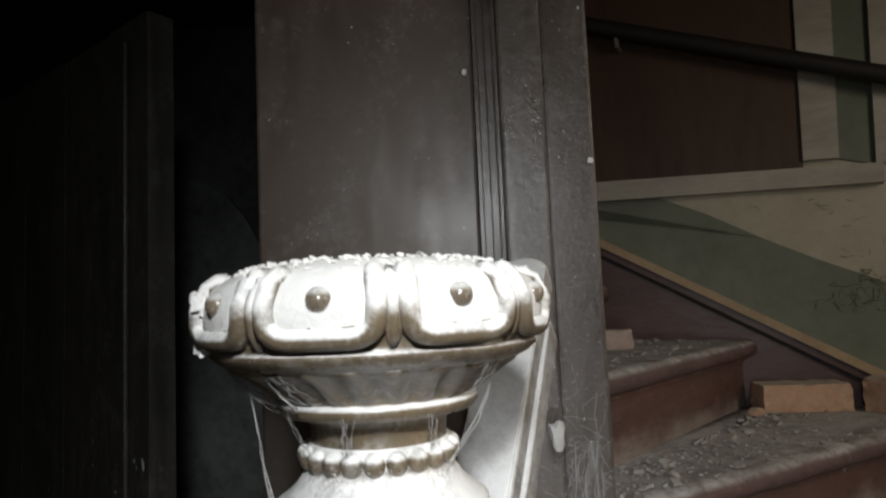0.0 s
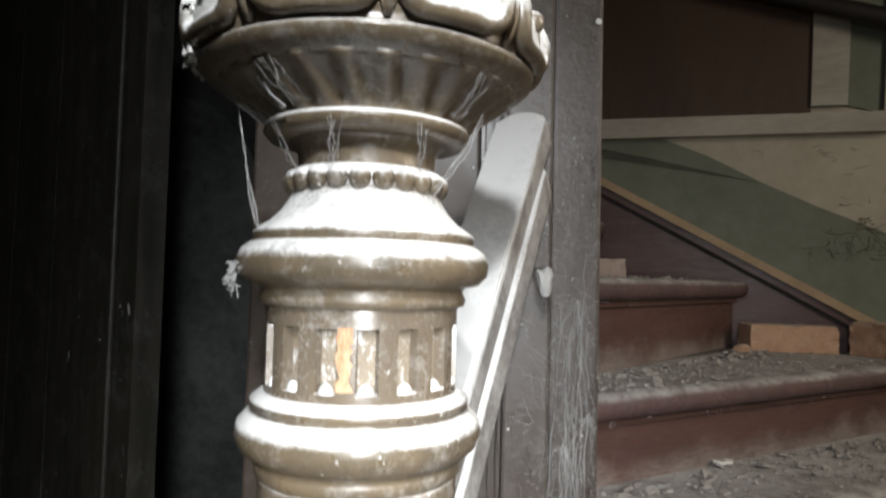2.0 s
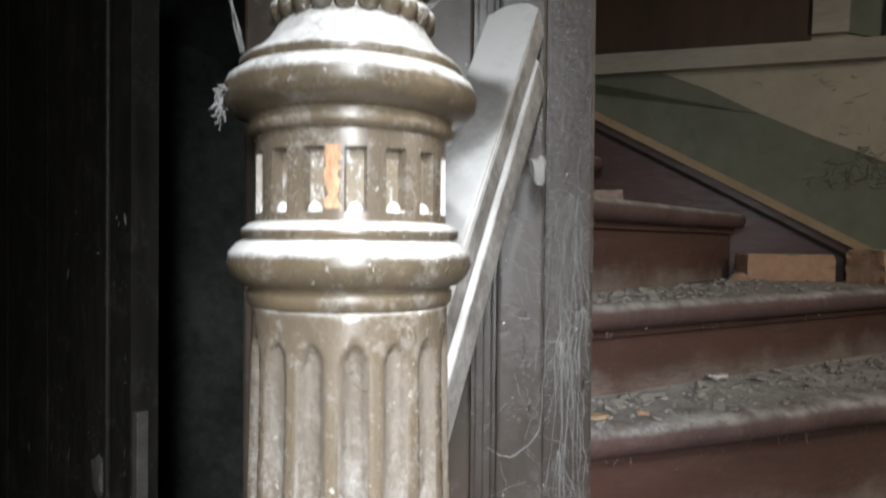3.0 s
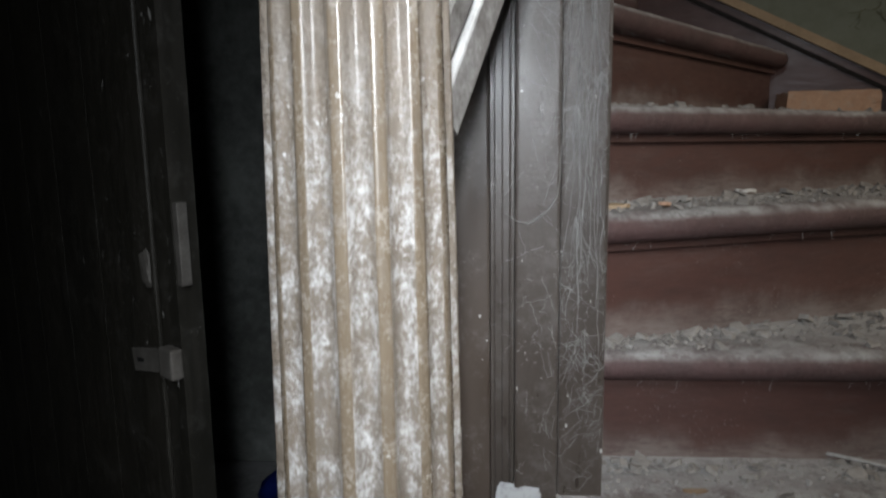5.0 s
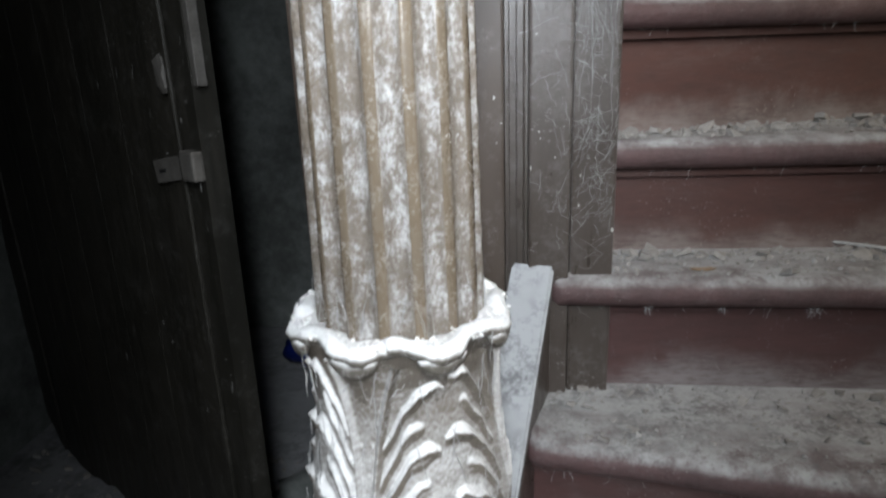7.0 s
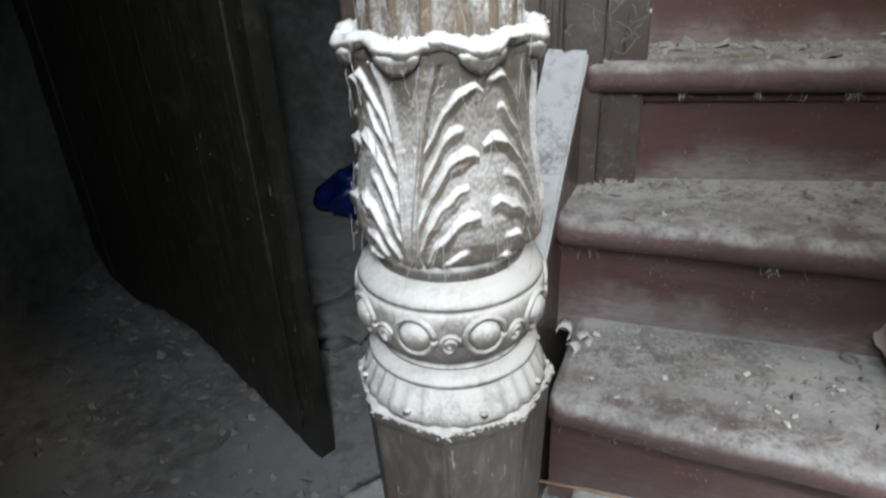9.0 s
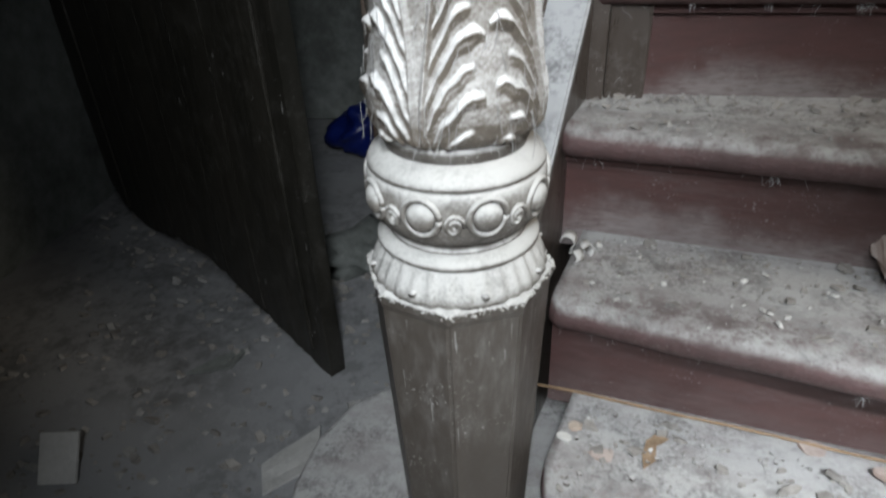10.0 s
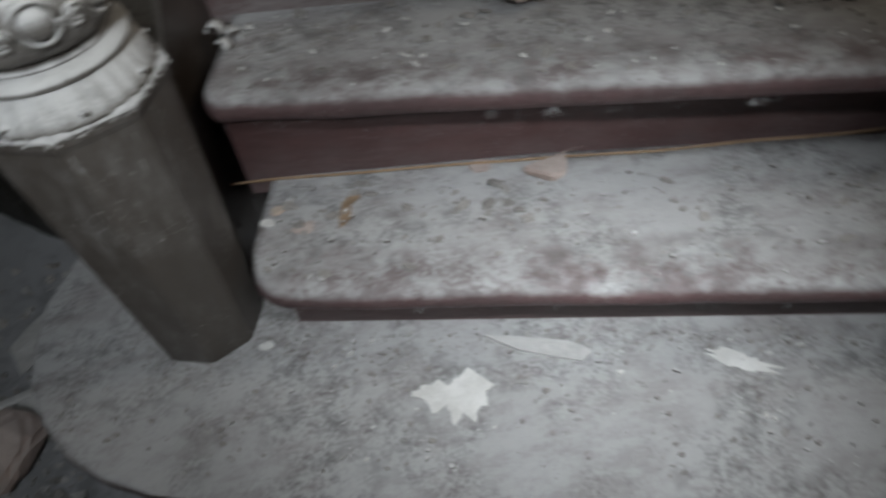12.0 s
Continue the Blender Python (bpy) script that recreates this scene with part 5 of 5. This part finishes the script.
# tangle on the stair post, denser in two drifts
for cx, cz, sx, sz, n in ((0.245, 1.42, 0.022, 0.09, 170), (0.254, 1.12, 0.02, 0.14, 100), (0.256, 0.97, 0.02, 0.09, 80), (0.21, 1.0, 0.03, 0.12, 34)):
    for k in range(n):
        x, z = rnd.gauss(cx, sx), rnd.gauss(cz, sz)
        x = min(max(x, 0.16), 0.284)
        a = rnd.gauss(1.57, 1.2)
        le = rnd.uniform(0.008, 0.05)
        x2 = min(max(x + le * math.cos(a), 0.16), 0.286)
        y = 0.768 if x > 0.228 else 0.7605
        strand(bm, Vector((x, y - rnd.uniform(0, 0.006), z)), Vector((x2, y - rnd.uniform(0, 0.006), z + le * math.sin(a))), 0, 0.00015, rnd, 6, 0.0022)
# fans of thread drawn together at knots
for kx, kz, n in ((0.262, 1.50, 24), (0.25, 1.33, 30), (0.276, 1.37, 18), (0.248, 1.2, 14), (0.262, 1.06, 10)):
    for k in range(n):
        x, z = min(max(kx + rnd.gauss(0, 0.022), 0.2), 0.285), kz - abs(rnd.gauss(0.03, 0.06))
        strand(bm, Vector((kx, 0.764, kz)), Vector((x, 0.768 if x > 0.228 else 0.7605, z)), 0, 0.00014, rnd, 8, 0.002)
# long hanging threads
for k in range(12):
    x = rnd.uniform(0.235, 0.283)
    z = rnd.uniform(1.3, 1.6)
    strand(bm, Vector((x, 0.766, z)), Vector((x + rnd.uniform(-0.02, 0.02), 0.765, z - rnd.uniform(0.15, 0.4))), 0, 0.0003, rnd, 14, 0.003)
strand(bm, Vector((0.165, 0.76, 1.205)), Vector((0.226, 0.762, 1.225)), 0.02, 0.0006, rnd, 9, 0.001)
strand(bm, Vector((0.226, 0.762, 1.225)), Vector((0.243, 0.762, 1.5)), 0, 0.0004, rnd, 12, 0.002)
tagged(part("cobweb", bm, M_WEB), "grey dusty cobweb tangle over the stair post", "cobweb", kind="stuff")
bm = bmesh.new()
ax = Vector((AX, AY, 0))
# drapes between cap and mouldings
for a0, z0, r0, a1, z1, r1, n in ((-72, 1.622, 0.078, -60, 1.549, 0.067, 3), (66, 1.618, 0.075, 58, 1.57, 0.05, 3), (-50, 1.612, 0.064, -44, 1.583, 0.051, 3), (-8, 1.606, 0.064, -14, 1.585, 0.05, 5), (34, 1.606, 0.064, 44, 1.585, 0.05, 4), (-66, 1.634, 0.091, -58, 1.61, 0.064, 8), (-30, 1.633, 0.09, -26, 1.615, 0.066, 5), (50, 1.634, 0.09, 56, 1.612, 0.064, 4)):
    for k in range(n):
        p = ax + ring_point(r0, a0 + rnd.uniform(-5, 5), z0 + rnd.uniform(-0.003, 0.002))
        q = ax + ring_point(r1, a1 + rnd.uniform(-5, 5), z1 + rnd.uniform(-0.002, 0.004))
        strand(bm, p, q, rnd.uniform(0, 0.005), 0.0002, rnd, 9, 0.001)
p = ax + ring_point(0.079, -42, 1.628)
strand(bm, p, ax + ring_point(0.07, -33, 1.612), 0.001, 0.0012, rnd, 6, 0.001)
# fluff on the torus edge and under the nosings
for k in range(50):
    a = rnd.gauss(-66, 8)
    p = ax + ring_point(0.0775, a, rnd.uniform(1.515, 1.53))
    strand(bm, p, p + Vector((rnd.uniform(-0.006, 0.002), 0, rnd.uniform(-0.007, 0.002))), 0, 0.0003, rnd, 3, 0.001)
for k in range(90):
    a = rnd.uniform(-90, 90)
    z = rnd.uniform(0.75, 1.0)
    r = collar_r(min(z, 0.93)) + 0.006 if z < 0.94 else 0.067
    p = ax + ring_point(r, a, z)
    strand(bm, p, ax + ring_point(r + 0.001, a + rnd.uniform(-8, 8), z - rnd.uniform(0.01, 0.04)), 0, 0.0003, rnd, 4, 0.001)
tagged(part("cobweb", bm, M_WEB), "dusty cobweb strands draped round the newel post", "cobweb", kind="stuff")
bm = bmesh.new()
for i in range(len(STEPS) - 1):
    level, left, right = STEPS[i]
    a, b = Vector((*left, 0)), Vector((*right, 0))
    for k in range(14):
        p = a.lerp(b, rnd.random() ** 1.5 * 0.6 + 0.01) + Vector((0, 0.014, level - TREAD + 0.001))
        strand(bm, p, p + Vector((rnd.uniform(-0.008, 0.008), 0, -rnd.uniform(0.003, 0.016))), 0, 0.00024, rnd, 3, 0.002)
for i in range(4):
    level, left, right = STEPS[i]
    a, b = Vector((*left, 0)), Vector((*right, 0))
    for k in range(6):
        knot = a.lerp(b, rnd.random() ** 1.4 * 0.6 + 0.02) + Vector((0, 0.012, level - TREAD + 0.002))
        for q in range(rnd.randint(4, 12)):
            p = knot + Vector((rnd.gauss(0, 0.004), 0, 0))
            strand(bm, p, p + Vector((rnd.gauss(0, 0.005), rnd.uniform(-0.004, 0.002), -rnd.uniform(0.003, 0.014))), 0, 0.0002, rnd, 3, 0.0015)
tagged(part("cobweb", bm, M_WEB), "short dusty threads hanging under the nosings", "cobweb", kind="stuff")

# flecks of paint and lime on the post, the partition and the pedestal
bm = bmesh.new()
for k in range(130):
    x, z = rnd.uniform(-0.12, 0.288), rnd.uniform(0.86, 2.2)
    y = 0.7845 if x < 0.146 else 0.7715 if x > 0.2315 else 0.7635 if x > 0.176 else None
    if y is None or (x < 0.14 and k % 3):
        continue
    s = 0.0006 + 0.0015 * rnd.random() ** 4
    tall = rnd.uniform(0.8, 2.6)
    vs = [bm.verts.new((x + s * math.cos(j * 1.2566) * rnd.uniform(0.6, 1.1), y, z + s * tall * math.sin(j * 1.2566))) for j in range(5)]
    bm.faces.new(vs)
tagged(part("paint_flecks", bm, M_WHITE), "tiny white flecks on the dark paint", "flecks", kind="stuff")
for x, z, tall in ((0.012, 2.075, 0.02), (0.135, 1.955, 0.006), (0.283, 1.833, 0.006)):
    put("paint_scrap", sheet(ragged(0.004, tall / 2 + 0.002, 9, int(z * 100)), 0.001, 0.0, 20), M_WHITE, (x, 0, 0), 0, "hanging white flake of old paint", "paint scrap").matrix_world = pose(x, 0.783 if x < 0.2 else 0.7705, z, 90, 0, 0)
